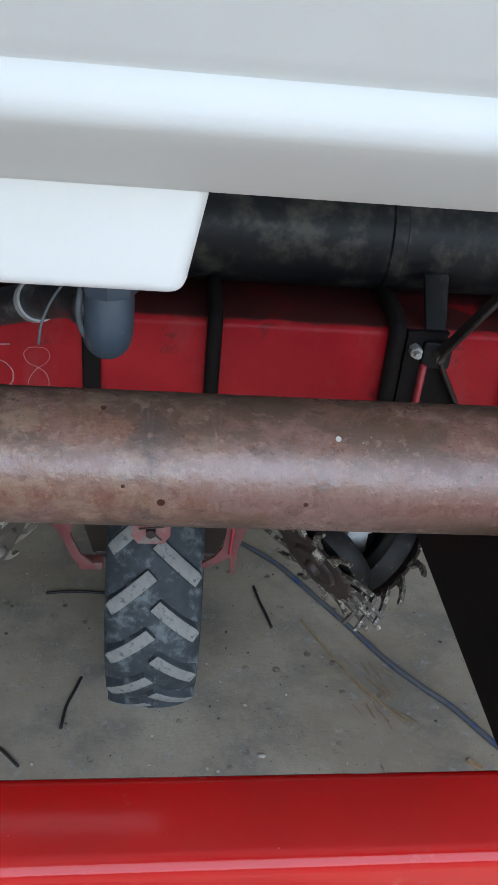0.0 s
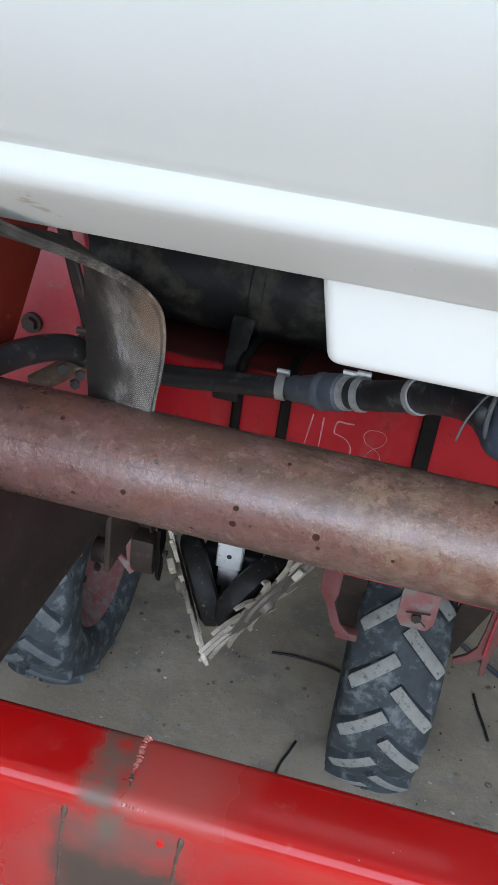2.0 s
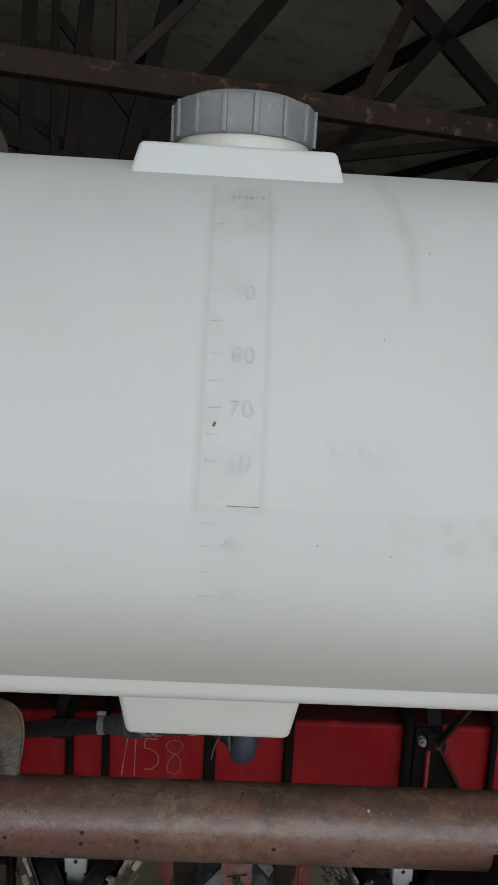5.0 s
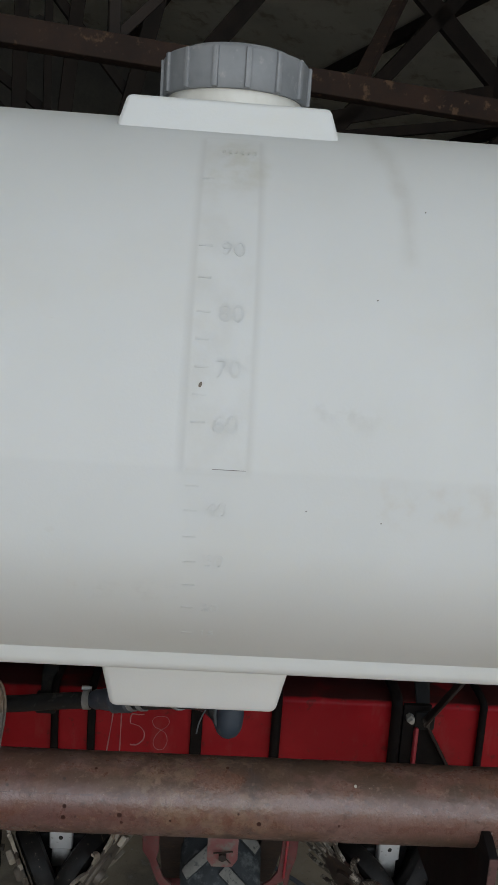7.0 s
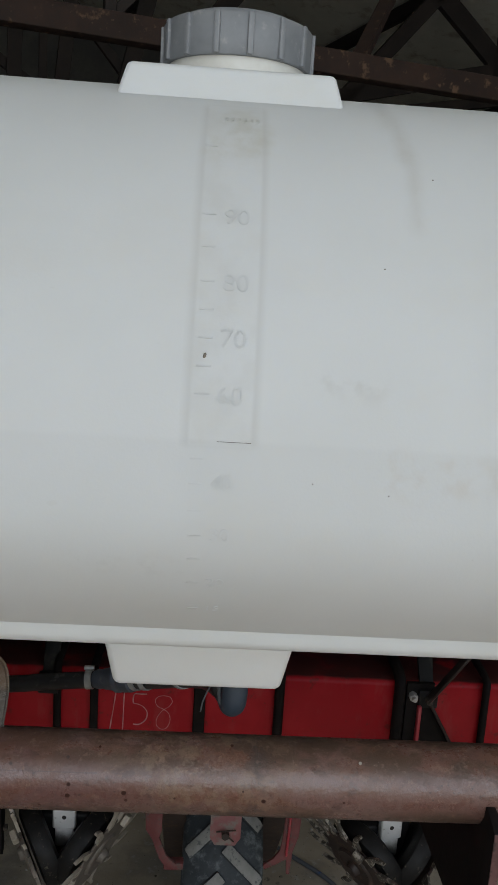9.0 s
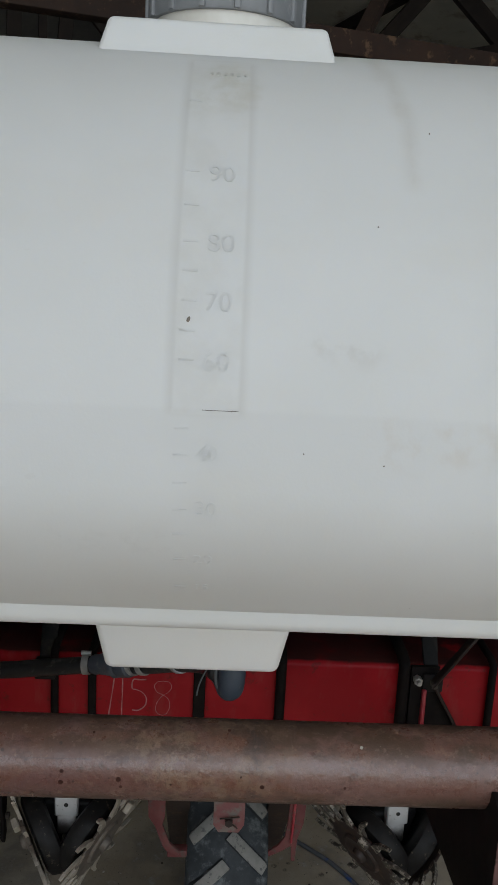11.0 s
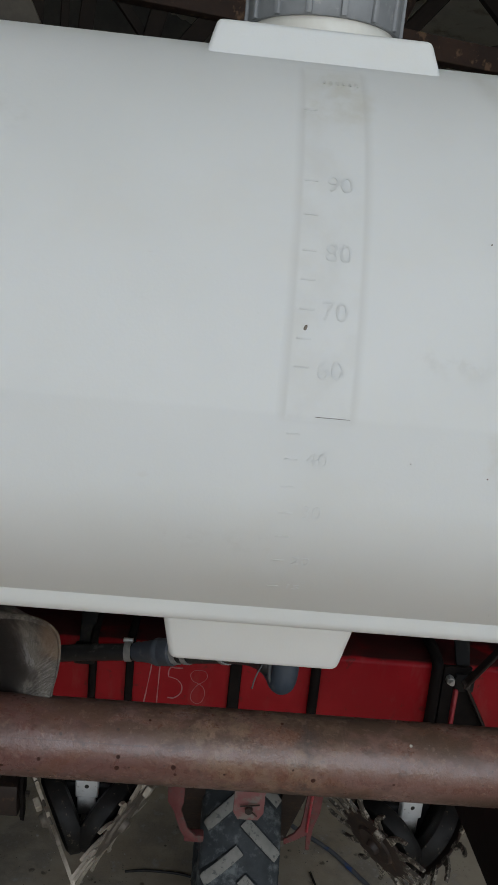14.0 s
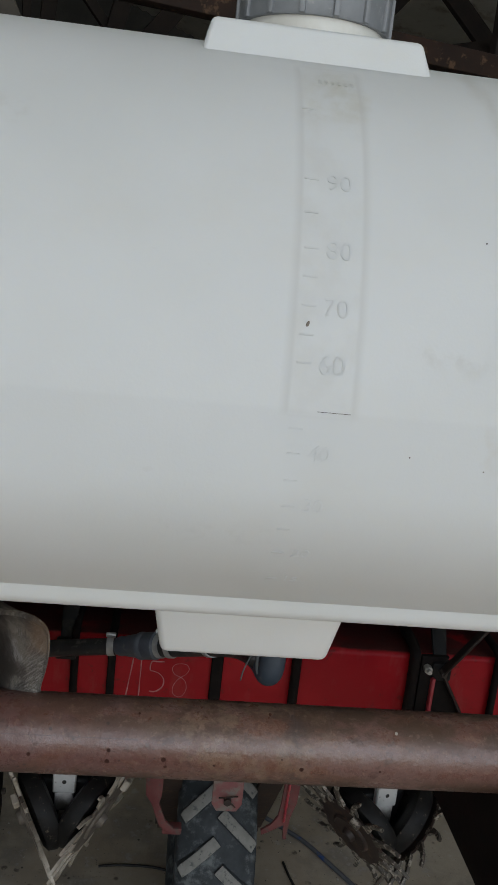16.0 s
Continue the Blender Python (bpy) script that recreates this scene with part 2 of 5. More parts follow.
def brown_pipe():
    n = Nodes("brown_pipe_paint", 0.4)
    col = n.mix(n.step(n.noise(7, 6, 0.6, (0.5, 1, 1)), 0.44, 0.56), (0.140, 0.069, 0.058), (0.185, 0.112, 0.100))
    rusty = n.step(n.noise(16, 7, 0.62, (0.6, 1, 1)), 0.5, 0.58)
    col = n.mix(n.math("MULTIPLY", rusty, 0.4), col, (0.15, 0.068, 0.038))
    col = n.mix(n.math("MULTIPLY", n.box((-0.10, None, None), (3.0, None, None), 0.10, 0.06, 6), n.math("MULTIPLY_ADD", rusty, 0.3, 0.45)), col, (0.15, 0.074, 0.048))
    # Soil and rust film on the top and the underside, where it also carries painted shade, a scraped ring and a seam.
    film = n.math("MAXIMUM", n.box((None, None, 1.314), (None, None, 1.4), 0.012, 0.02, 14), n.box((None, None, 1.1), (None, None, 1.262), 0.014, 0.022, 16))
    film = n.math("MULTIPLY", film, n.math("MULTIPLY", n.step(n.noise(22, 8, 0.7, (0.6, 1, 1)), 0.42, 0.54), n.math("MULTIPLY_ADD", n.box((-0.16, None, None), (3.0, None, None), 0.08, 0.05, 8), 0.5, 0.5)))
    col = n.mix(n.math("MULTIPLY", film, 0.88), col, (0.07, 0.039, 0.023))
    tan = n.math("MULTIPLY", n.box((-0.09, None, 1.1), (0.10, None, 1.5), 0.06, 0.08, 9), n.step(n.noise(30, 8, 0.7), 0.48, 0.56))
    col = n.mix(n.math("MULTIPLY", tan, 0.55), col, (0.22, 0.145, 0.095))
    end = n.box((-0.6, None, 1.1), (-0.41, None, 1.5), 0.02, 0.03, 14)
    col = n.mix(n.math("MULTIPLY", end, n.math("MULTIPLY_ADD", n.step(n.noise(26, 6, 0.6), 0.35, 0.65), 0.35, 0.4)), col, (0.21, 0.15, 0.155))
    ring = n.box((0.078, None, 1.1), (0.094, None, 1.5), 0.01, 0.02, 30)
    col = n.mix(n.math("MULTIPLY", n.math("MULTIPLY", ring, n.step(n.noise(45, 7, 0.7), 0.48, 0.56)), 0.7), col, (0.05, 0.036, 0.032))
    col = n.mix(n.math("MULTIPLY", n.step(n.noise(38, 8, 0.72, (0.7, 1, 1)), 0.56, 0.62), 0.5), col, (0.055, 0.028, 0.022))
    col = n.mix(n.math("MULTIPLY", n.step(n.noise(85, 6, 0.7), 0.57, 0.63), 0.35), col, (0.29, 0.185, 0.135))
    col = n.mix(n.math("MULTIPLY", n.spots(42, 0.12), n.step(n.noise(15), 0.54, 0.58)), col, (0.035, 0.02, 0.017))
    col = n.mix(n.math("MULTIPLY", n.spots(95, 0.15), n.step(n.noise(25), 0.55, 0.6)), col, (0.05, 0.028, 0.022))
    col = n.mix(n.math("MULTIPLY", n.spots(150, 0.10), n.step(n.noise(19), 0.6, 0.64)), col, (0.36, 0.29, 0.24))
    col = n.mix(n.math("MULTIPLY", n.step(n.noise(130, 5, 0.65), 0.56, 0.62), 0.28), col, (0.05, 0.028, 0.02))
    col = n.mix(n.math("MULTIPLY", n.step(n.noise(210, 6, 0.75), 0.54, 0.62), 0.35), col, (0.045, 0.026, 0.019))
    col = n.mix(n.math("MULTIPLY", n.step(n.noise(55, 5, 0.7, (3.0, 0.35, 0.35)), 0.56, 0.66), 0.10), col, (0.27, 0.20, 0.165))
    seam = n.box((-0.42, 0.02, 1.3075), (-0.12, 0.04, 1.3085), 0.0004, 0.0014, 18)
    col = n.mix(n.math("MULTIPLY", seam, 0.7), col, (0.07, 0.04, 0.035))
    n.bump(n.math("ADD", n.noise(170, 5, 0.6), n.math("MULTIPLY", n.noise(42, 4), 1.2)), 0.34, 0.0014)
    n.b.inputs["Specular IOR Level"].default_value = 0.75
    return n.done(col, n.math("ADD", n.math("MULTIPLY_ADD", n.step(n.noise(50, 7, 0.7), 0.42, 0.58), 0.16, 0.22), n.math("MULTIPLY", film, 0.22)))


def concrete():
    n = Nodes("concrete", 0.85)
    col = n.mix(n.step(n.noise(1.6, 6, 0.6), 0.35, 0.65), (0.30, 0.25, 0.185), (0.42, 0.37, 0.29))
    col = n.mix(n.math("MULTIPLY", n.step(n.noise(4.5, 7, 0.65), 0.46, 0.62), 0.65), col, (0.185, 0.172, 0.152))
    col = n.mix(n.math("MULTIPLY", n.step(n.noise(9, 6, 0.6, (1, 1.6, 1)), 0.55, 0.68), 0.45), col, (0.36, 0.31, 0.235))
    col = n.mix(n.math("MULTIPLY", n.step(n.noise(18, 8, 0.7), 0.55, 0.7), 0.45), col, (0.5, 0.48, 0.44))
    col = n.mix(n.math("MULTIPLY", n.step(n.noise(45, 8, 0.75), 0.58, 0.68), 0.5), col, (0.15, 0.13, 0.11))
    col = n.mix(n.math("MULTIPLY", n.spots(60, 0.13), n.step(n.noise(6), 0.46, 0.58)), col, (0.09, 0.08, 0.07))
    col = n.mix(n.math("MULTIPLY", n.spots(90, 0.10), n.step(n.noise(8), 0.5, 0.6)), col, (0.07, 0.06, 0.05))
    col = n.mix(n.math("MULTIPLY", n.spots(34, 0.07), n.step(n.noise(9), 0.55, 0.62)), col, (0.6, 0.57, 0.51))
    col = n.mix(n.math("MULTIPLY", n.math("MULTIPLY", n.spots(16, 0.2), n.step(n.noise(40, 6, 0.7), 0.4, 0.55)), n.step(n.noise(3), 0.45, 0.55)), col, (0.12, 0.10, 0.08))
    n.bump(n.math("ADD", n.noise(120, 8, 0.75), n.math("MULTIPLY", n.noise(20, 4), 2)), 0.5, 0.003)
    return n.done(col, n.math("MULTIPLY_ADD", n.noise(60, 4), 0.2, 0.7))


def belt_rubber():
    n = Nodes("worn_belt_rubber", 0.6)
    br = n.t.nodes.new("ShaderNodeTexVoronoi")
    mp = n.t.nodes.new("ShaderNodeMapping")
    mp.inputs["Rotation"].default_value = (0.62, 0.78, 0.35)
    n.t.links.new(n.c, mp.inputs[0])
    n.t.links.new(mp.outputs[0], br.inputs["Vector"])
    br.inputs["Scale"].default_value, br.inputs["Randomness"].default_value = 860, 0.25
    weave = n.step(br.outputs["Distance"], 0.5, 0.2)
    worn = n.step(n.noise(22, 6, 0.65, (1, 1, 0.22)), 0.40, 0.64)
    col = n.mix(worn, (0.02, 0.017, 0.014), (0.06, 0.052, 0.044))
    right = n.box((-0.292, None, 1.2), (-0.2, None, 1.5), 0.016, 0.03, 20)
    col = n.mix(n.math("MULTIPLY", right, n.step(n.noise(30, 6, 0.7, (1, 1, 0.4)), 0.36, 0.6)), col, (0.115, 0.10, 0.078))
    col = n.mix(n.math("MULTIPLY", n.box((-0.268, None, 1.40), (-0.235, None, 1.46), 0.012, 0.03, 26), 0.55), col, (0.16, 0.095, 0.05))
    streak = n.math("MULTIPLY", n.box((-0.291, None, 1.37), (-0.276, None, 1.435), 0.006, 0.02, 40), n.step(n.noise(60, 7, 0.75, (1, 1, 0.3)), 0.48, 0.53))
    col = n.mix(n.math("MULTIPLY", streak, 0.55), col, (0.24, 0.235, 0.22))
    low = n.box((-0.30, None, 1.2), (-0.2, None, 1.41), 0.025, 0.05, 18)
    col = n.mix(n.math("MULTIPLY", weave, n.math("ADD", n.math("MULTIPLY_ADD", worn, 0.05, 0.01), n.math("MULTIPLY", n.math("MULTIPLY", right, n.math("MULTIPLY_ADD", low, 0.7, 0.3)), 0.6))), col, (0.5, 0.48, 0.45))
    soil = n.math("MULTIPLY", n.step(n.noise(34, 7, 0.7, (1, 1, 0.5)), 0.47, 0.6), 0.6)
    col = n.mix(soil, col, (0.022, 0.018, 0.014))
    chalk = n.math("MULTIPLY", right, n.step(n.noise(48, 7, 0.7, (1, 1, 0.4)), 0.56, 0.64))
    col = n.mix(n.math("MULTIPLY", chalk, 0.45), col, (0.26, 0.24, 0.20))
    n.bump(n.math("ADD", weave, n.noise(90, 5)), 0.5, 0.0008)
    return n.done(col, 0.62)


def sheet_metal():
    n = Nodes("roof_sheet", 0.6, 0.0)
    col = n.mix(n.step(n.noise(1.2, 5), 0.35, 0.65), (0.66, 0.66, 0.59), (0.78, 0.77, 0.69))
    col = n.mix(n.math("MULTIPLY", n.step(n.noise(3, 7, 0.65), 0.52, 0.7), 0.55), col, (0.22, 0.15, 0.095))
    n.bump(n.noise(30, 4), 0.1)
    return n.done(col, 0.6)


def shelf_paint():
    n = Nodes("dusty_orange_steel", 0.5)
    col = n.mix(n.step(n.noise(12, 5), 0.4, 0.62), (0.29, 0.052, 0.032), (0.25, 0.062, 0.046))
    col = n.mix(n.math("MULTIPLY", n.step(n.noise(24, 7, 0.65), 0.55, 0.68), 0.45), col, (0.3, 0.17, 0.14))
    edge = n.math("MULTIPLY", 0.55, n.math("MAXIMUM", n.box((None, -0.22, None), (None, -0.207, None), 0.003, 0.007, 60), n.box((-0.389, -0.215, 1.50), (-0.38, -0.12, 1.56), 0.003, 0.007, 50)))
    col = n.mix(n.math("MULTIPLY", edge, n.math("MULTIPLY", n.step(n.noise(90, 5), 0.5, 0.62), 0.6)), col, (0.32, 0.17, 0.13))
    chip = n.box((-0.412, -0.168, 1.5), (-0.388, -0.145, 1.56), 0.004, 0.010, 50)
    col = n.mix(n.math("MULTIPLY", n.math("MULTIPLY", chip, n.step(n.noise(60, 6, 0.7), 0.44, 0.54)), 0.8), col, (0.15, 0.11, 0.09))
    pin = n.math("MULTIPLY", n.spots(110, 0.13), n.step(n.noise(20), 0.5, 0.6))
    col = n.mix(n.math("MULTIPLY", pin, 0.7), col, (0.12, 0.05, 0.035))
    n.bump(n.noise(140, 6), 0.2)
    return n.done(col, n.math("MULTIPLY_ADD", n.noise(40, 5), 0.2, 0.38))


def web_paint():
    n = Nodes("primer_orange_red", 0.45)
    col = n.mix(n.step(n.noise(7, 5), 0.38, 0.64), (0.165, 0.017, 0.009), (0.205, 0.027, 0.013))
    col = n.mix(n.math("MULTIPLY", n.step(n.noise(16, 7, 0.66), 0.56, 0.72), 0.25), col, (0.33, 0.11, 0.065))
    rub = n.box((None, -0.2, 1.42), (None, -0.02, 1.53), 0.03, 0.05, 14)
    col = n.mix(n.math("MULTIPLY", n.math("MULTIPLY", rub, n.step(n.noise(34, 7, 0.7), 0.56, 0.7)), 0.35), col, (0.4, 0.2, 0.16))
    fly = n.math("MULTIPLY", n.spots(60, 0.11), n.step(n.noise(13), 0.5, 0.56))
    col = n.mix(n.math("MULTIPLY", fly, 0.4), col, (0.42, 0.26, 0.21))
    dark = n.math("MULTIPLY", n.spots(75, 0.1), n.step(n.noise(17), 0.55, 0.62))
    col = n.mix(n.math("MULTIPLY", dark, 0.8), col, (0.06, 0.025, 0.02))
    n.bump(n.noise(130, 5), 0.18)
    n.b.inputs["Specular IOR Level"].default_value = 0.28
    return n.done(col, n.math("MULTIPLY_ADD", n.noise(35, 5), 0.24, 0.32))


def shank_paint():
    """White paint, chipped, with a mud-stained foot."""
    n = Nodes("chipped_white_paint", 0.45)
    col = n.mix(n.step(n.noise(25, 5), 0.4, 0.6), (0.68, 0.68, 0.66), (0.6, 0.6, 0.57))
    col = n.mix(n.math("MULTIPLY", n.step(n.noise(48, 6, 0.65), 0.6, 0.68), 0.8), col, (0.2, 0.17, 0.14))
    mud = n.box((None, None, 0.60), (None, None, 0.676), 0.014, 0.02, 40)
    col = n.mix(n.math("MULTIPLY", mud, 0.9), col, (0.045, 0.038, 0.032))
    n.bump(n.noise(120, 5), 0.2)
    return n.done(col, 0.45)


def toolbar_paint():
    n = Nodes("toolbar_red", 0.42)
    col = n.mix(n.step(n.noise(9, 5), 0.42, 0.58), (0.33, 0.007, 0.014), (0.38, 0.011, 0.018))
    col = n.mix(n.math("MULTIPLY", n.step(n.noise(20, 7, 0.66, (1, 1, 0.35)), 0.53, 0.66), 0.22), col, (0.33, 0.085, 0.075))
    col = n.mix(n.math("MULTIPLY", n.step(n.noise(48, 6, 0.7), 0.6, 0.66), 0.6), col, (0.12, 0.02, 0.018))
    runs = n.math("MULTIPLY", n.box((-1.6, None, None), (-0.6, None, None), 0.1, 0.05, 5), n.step(n.noise(46, 5, 0.6, (1, 1, 0.06)), 0.46, 0.66))
    col = n.mix(n.math("MULTIPLY", runs, 0.5), col, (0.42, 0.13, 0.14))
    # Shade below the duct, painted dark and uneven over the top face.
    top_shade = n.math("MULTIPLY", n.box((None, 0.436, 1.243), (None, 0.7, 1.3), 0.003, 0.004, 20), n.step(n.noise(11, 4, 0.5), 0.26, 0.4))
    col = n.mix(n.math("MULTIPLY", top_shade, 0.9), col, (0.022, 0.015, 0.013))
    n.bump(n.noise(140, 5), 0.14)
    n.b.inputs["Specular IOR Level"].default_value = 0.18
    return n.done(col, n.math("MULTIPLY_ADD", n.noise(40, 5), 0.24, 0.28))


WHITE, RELIEF, THICK = white_poly("white_polyethylene", 0.26), white_poly("moulded_relief", 0.2), white_poly("thick_white_polyethylene", 0.06)
REDBAR, BROWN, CONC, BELT, SHEET = red_bar(), brown_pipe(), concrete(), belt_rubber(), sheet_metal()
NECK = plain("cream_flange", (0.62, 0.615, 0.57), (0.57, 0.555, 0.50), 20, 0.45)
CAPGREY = plain("grey_lid_plastic", (0.155, 0.165, 0.175), (0.20, 0.21, 0.22), 18, 0.5, 0.1, 0, 90, 0.3, (0.30, 0.30, 0.29))
RED = toolbar_paint()
PINKRED = plain("faded_red", (0.34, 0.026, 0.04), (0.38, 0.062, 0.072), 14, 0.42, 0.1, 0, 120, 0.14, (0.26, 0.10, 0.085), (0.55, 0.7))
ORANGE, SHELF = web_paint(), shelf_paint()
DARKSTEEL = plain("dark_brown_steel", (0.03, 0.021, 0.018), (0.055, 0.036, 0.028), 18, 0.55, 0.12, 0.0, 120, 0.3, (0.1, 0.058, 0.034))
PLATE = plain("brown_plate", (0.015, 0.0095, 0.008), (0.03, 0.018, 0.014), 14, 0.5, 0.12, 0, 120, 0.3, (0.085, 0.038, 0.018), (0.58, 0.7))
LITEDGE = plain("lit_brown_edge", (0.10, 0.05, 0.045), (0.15, 0.075, 0.065), 30, 0.5, 0.1, 0, 120, 0.3, (0.05, 0.03, 0.025), (0.55, 0.66))
BLACK = plain("black_plastic", (0.008, 0.008, 0.0085), (0.016, 0.016, 0.016), 10, 0.5, 0.1, 0, 120, 0.15, (0.045, 0.043, 0.037), (0.58, 0.72), 0.25)
DUCT = plain("black_duct", (0.007, 0.0075, 0.008), (0.014, 0.014, 0.014), 8, 0.5, 0.1, 0, 90, 0.12, (0.06, 0.056, 0.043), (0.46, 0.66), 0.28)
RUBBER = plain("hose_rubber", (0.012, 0.012, 0.0125), (0.026, 0.026, 0.026), 25, 0.42, 0.12, 0, 160, 0.3, (0.075, 0.072, 0.066), (0.55, 0.65))
HOSECUT = plain("cut_hose_rubber", (0.05, 0.058, 0.06), (0.085, 0.092, 0.094), 60, 0.75)
CORD = plain("hose_cord", (0.18, 0.18, 0.17), (0.14, 0.14, 0.13), 60, 0.75)
FITTING = plain("blue_grey_fitting", (0.03, 0.042, 0.058), (0.044, 0.057, 0.073), 25, 0.5, 0.1, 0, 140, 0.2, (0.1, 0.1, 0.1), (0.62, 0.74))
WELDPINK = plain("painted_weld", (0.34, 0.06, 0.05), (0.42, 0.17, 0.14), 120, 0.5, 0.1, 0, 300, 0.4, (0.10, 0.05, 0.035), (0.52, 0.6))
GRIMYWELD = plain("grimy_weld", (0.05, 0.035, 0.028), (0.10, 0.06, 0.045), 90, 0.65, 0.1, 0, 240, 0.4, (0.3, 0.06, 0.05), (0.6, 0.68))
DUSTYRED = plain("dusty_dark_red", (0.13, 0.032, 0.032), (0.17, 0.055, 0.052), 20, 0.65, 0.1, 0, 120, 0.3, (0.10, 0.07, 0.06), (0.5, 0.64))
DAB = plain("fresh_red_paint", (0.5, 0.004, 0.004), (0.45, 0.005, 0.005), 60, 0.3)
BAND = plain("soiled_band_rubber", (0.007, 0.007, 0.007), (0.016, 0.015, 0.014), 25, 0.55, 0.12, 0, 160, 0.4, (0.10, 0.082, 0.06), (0.6, 0.68), 0.3)
# Bore paler than the hose rubber: light falling inside is put into its colour.
BORE = plain("lit_hose_bore", (0.035, 0.034, 0.031), (0.07, 0.067, 0.06), 60, 0.8)
LEVER = plain("pitted_tan_steel", (0.26, 0.20, 0.14), (0.17, 0.12, 0.08), 90, 0.75, 0.1, 0.0, 420, 0.7, (0.14, 0.09, 0.06), (0.56, 0.74))
CLAMP = plain("clamp_steel", (0.46, 0.46, 0.44), (0.34, 0.34, 0.32), 60, 0.4, 0.1, 0.3)
TYRE = plain("dusty_tyre_rubber", (0.026, 0.032, 0.036), (0.052, 0.06, 0.066), 12, 0.75, 0.1, 0, 70, 0.7, (0.15, 0.168, 0.172), (0.48, 0.68))
LUG = plain("worn_lug_rubber", (0.21, 0.21, 0.192), (0.27, 0.265, 0.243), 35, 0.85, 0.08, 0, 130, 0.5, (0.12, 0.125, 0.12), (0.55, 0.65))
RIM = plain("faded_rim_red", (0.22, 0.075, 0.075), (0.27, 0.12, 0.115), 14, 0.65, 0.1, 0, 90, 0.3, (0.22, 0.19, 0.17), (0.46, 0.62))
SHANK = shank_paint()
BRIGHT = plain("polished_tooth_steel", (0.50, 0.45, 0.37), (0.36, 0.32, 0.26), 30, 0.5, 0.12, 0.15, 150, 0.3, (0.15, 0.11, 0.08), (0.58, 0.72))
GRIMYTOOTH = plain("grimy_tooth_steel", (0.07, 0.06, 0.05), (0.12, 0.105, 0.085), 30, 0.5, 0.12, 0.1, 150, 0.3, (0.42, 0.38, 0.31), (0.50, 0.58))
HUBSTEEL = plain("soil_worn_steel", (0.14, 0.12, 0.1), (0.2, 0.175, 0.145), 22, 0.55, 0.1, 0.3, 120, 0.4, (0.12, 0.09, 0.065))
RODMAT = plain("rusty_round_bar", (0.2, 0.145, 0.1), (0.15, 0.1, 0.07), 40, 0.75, 0.1, 0.1, 160, 0.6, (0.3, 0.24, 0.18), (0.56, 0.7))
RUST = plain("rusty_beam", (0.022, 0.012, 0.009), (0.042, 0.021, 0.014), 6, 0.8, 0.1, 0.0, 60, 0.4, (0.13, 0.075, 0.045), (0.56, 0.66))
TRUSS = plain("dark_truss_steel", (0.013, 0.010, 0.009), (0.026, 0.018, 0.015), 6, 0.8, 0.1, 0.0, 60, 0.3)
WALLMAT = plain("weathered_wall_sheet", (0.1, 0.1, 0.095), (0.15, 0.145, 0.13), 1.5, 0.6, 0.1, 0.2, 20, 0.2)
CHALK = plain("chalk", (0.56, 0.28, 0.28), (0.46, 0.18, 0.19), 160, 0.9)
WIRE = plain("black_wire", (0.012, 0.012, 0.012), (0.025, 0.022, 0.02), 60, 0.6)
STRAW = plain("straw", (0.36, 0.25, 0.13), (0.26, 0.17, 0.09), 50, 0.85)
BLUE = plain("blue_hose", (0.02, 0.06, 0.24), (0.05, 0.09, 0.2), 9, 0.45, 0.1, 0, 120, 0.2, (0.10, 0.105, 0.115), (0.36, 0.48))
GREEN = plain("green_bit", (0.2, 0.3, 0.08), (0.15, 0.22, 0.06), 60, 0.6)
TERRA = plain("orange_ring", (0.4, 0.13, 0.05), (0.32, 0.1, 0.04), 60, 0.6)
CRUMB = plain("pale_crumbs", (0.5, 0.47, 0.41), (0.32, 0.29, 0.25), 40, 0.9)
DARKCRUMB = plain("dark_crumbs", (0.06, 0.05, 0.04), (0.1, 0.085, 0.07), 40, 0.9)
TAN = plain("tan_steel_plate", (0.042, 0.034, 0.023), (0.03, 0.024, 0.017), 10, 0.75, 0.1, 0.0, 80, 0.3, (0.02, 0.016, 0.013), (0.55, 0.68))
PALE = plain("pale_bar", (0.42, 0.4, 0.35), (0.34, 0.32, 0.28), 20, 0.5, 0.1, 0, 120, 0.2)
SPOT = plain("dark_drip", (0.03, 0.012, 0.009), (0.06, 0.024, 0.016), 90, 0.6, gloss=0.15)
DULLZINC = plain("dirty_zinc", (0.07, 0.06, 0.05), (0.045, 0.036, 0.03), 70, 0.6, 0.1, 0.0, 160, 0.3, (0.04, 0.025, 0.018))
GREYFIT = plain("grey_reducer_plastic", (0.075, 0.09, 0.11), (0.11, 0.125, 0.145), 25, 0.5, 0.1, 0, 140, 0.2, (0.16, 0.16, 0.16), (0.58, 0.7))
LUGDARK = plain("dusty_lug_rubber", (0.085, 0.098, 0.108), (0.14, 0.15, 0.156), 30, 0.8, 0.08, 0, 130, 0.5, (0.17, 0.175, 0.17), (0.55, 0.68))
NEARBLACK = plain("near_black_steel", (0.006, 0.005, 0.005), (0.012, 0.009, 0.008), 30, 0.7, 0.1, gloss=0.15)
GREYBOX = plain("grey_housing", (0.085, 0.09, 0.092), (0.12, 0.122, 0.125), 12, 0.6)


# ---- mesh helpers ----
def sharp(bm, degrees=38):
    for f in bm.faces:
        f.smooth = True
    for e in bm.edges:
        e.smooth = len(e.link_faces) == 2 and e.calc_face_angle(0) < radians(degrees)
    return bm


def part(name, bm, material, parent=None, label="", flat=False):
    if not flat:
        sharp(bm)
    me = bpy.data.meshes.new(name)
    bm.to_mesh(me)
    bm.free()
    me.materials.append(material)
    ob = new(name, me)
    ob.parent = parent
    return tagged(ob, label)


def thing(name, label, category, group="", kind=""):
    return tagged(new(name), label, category, group, kind)


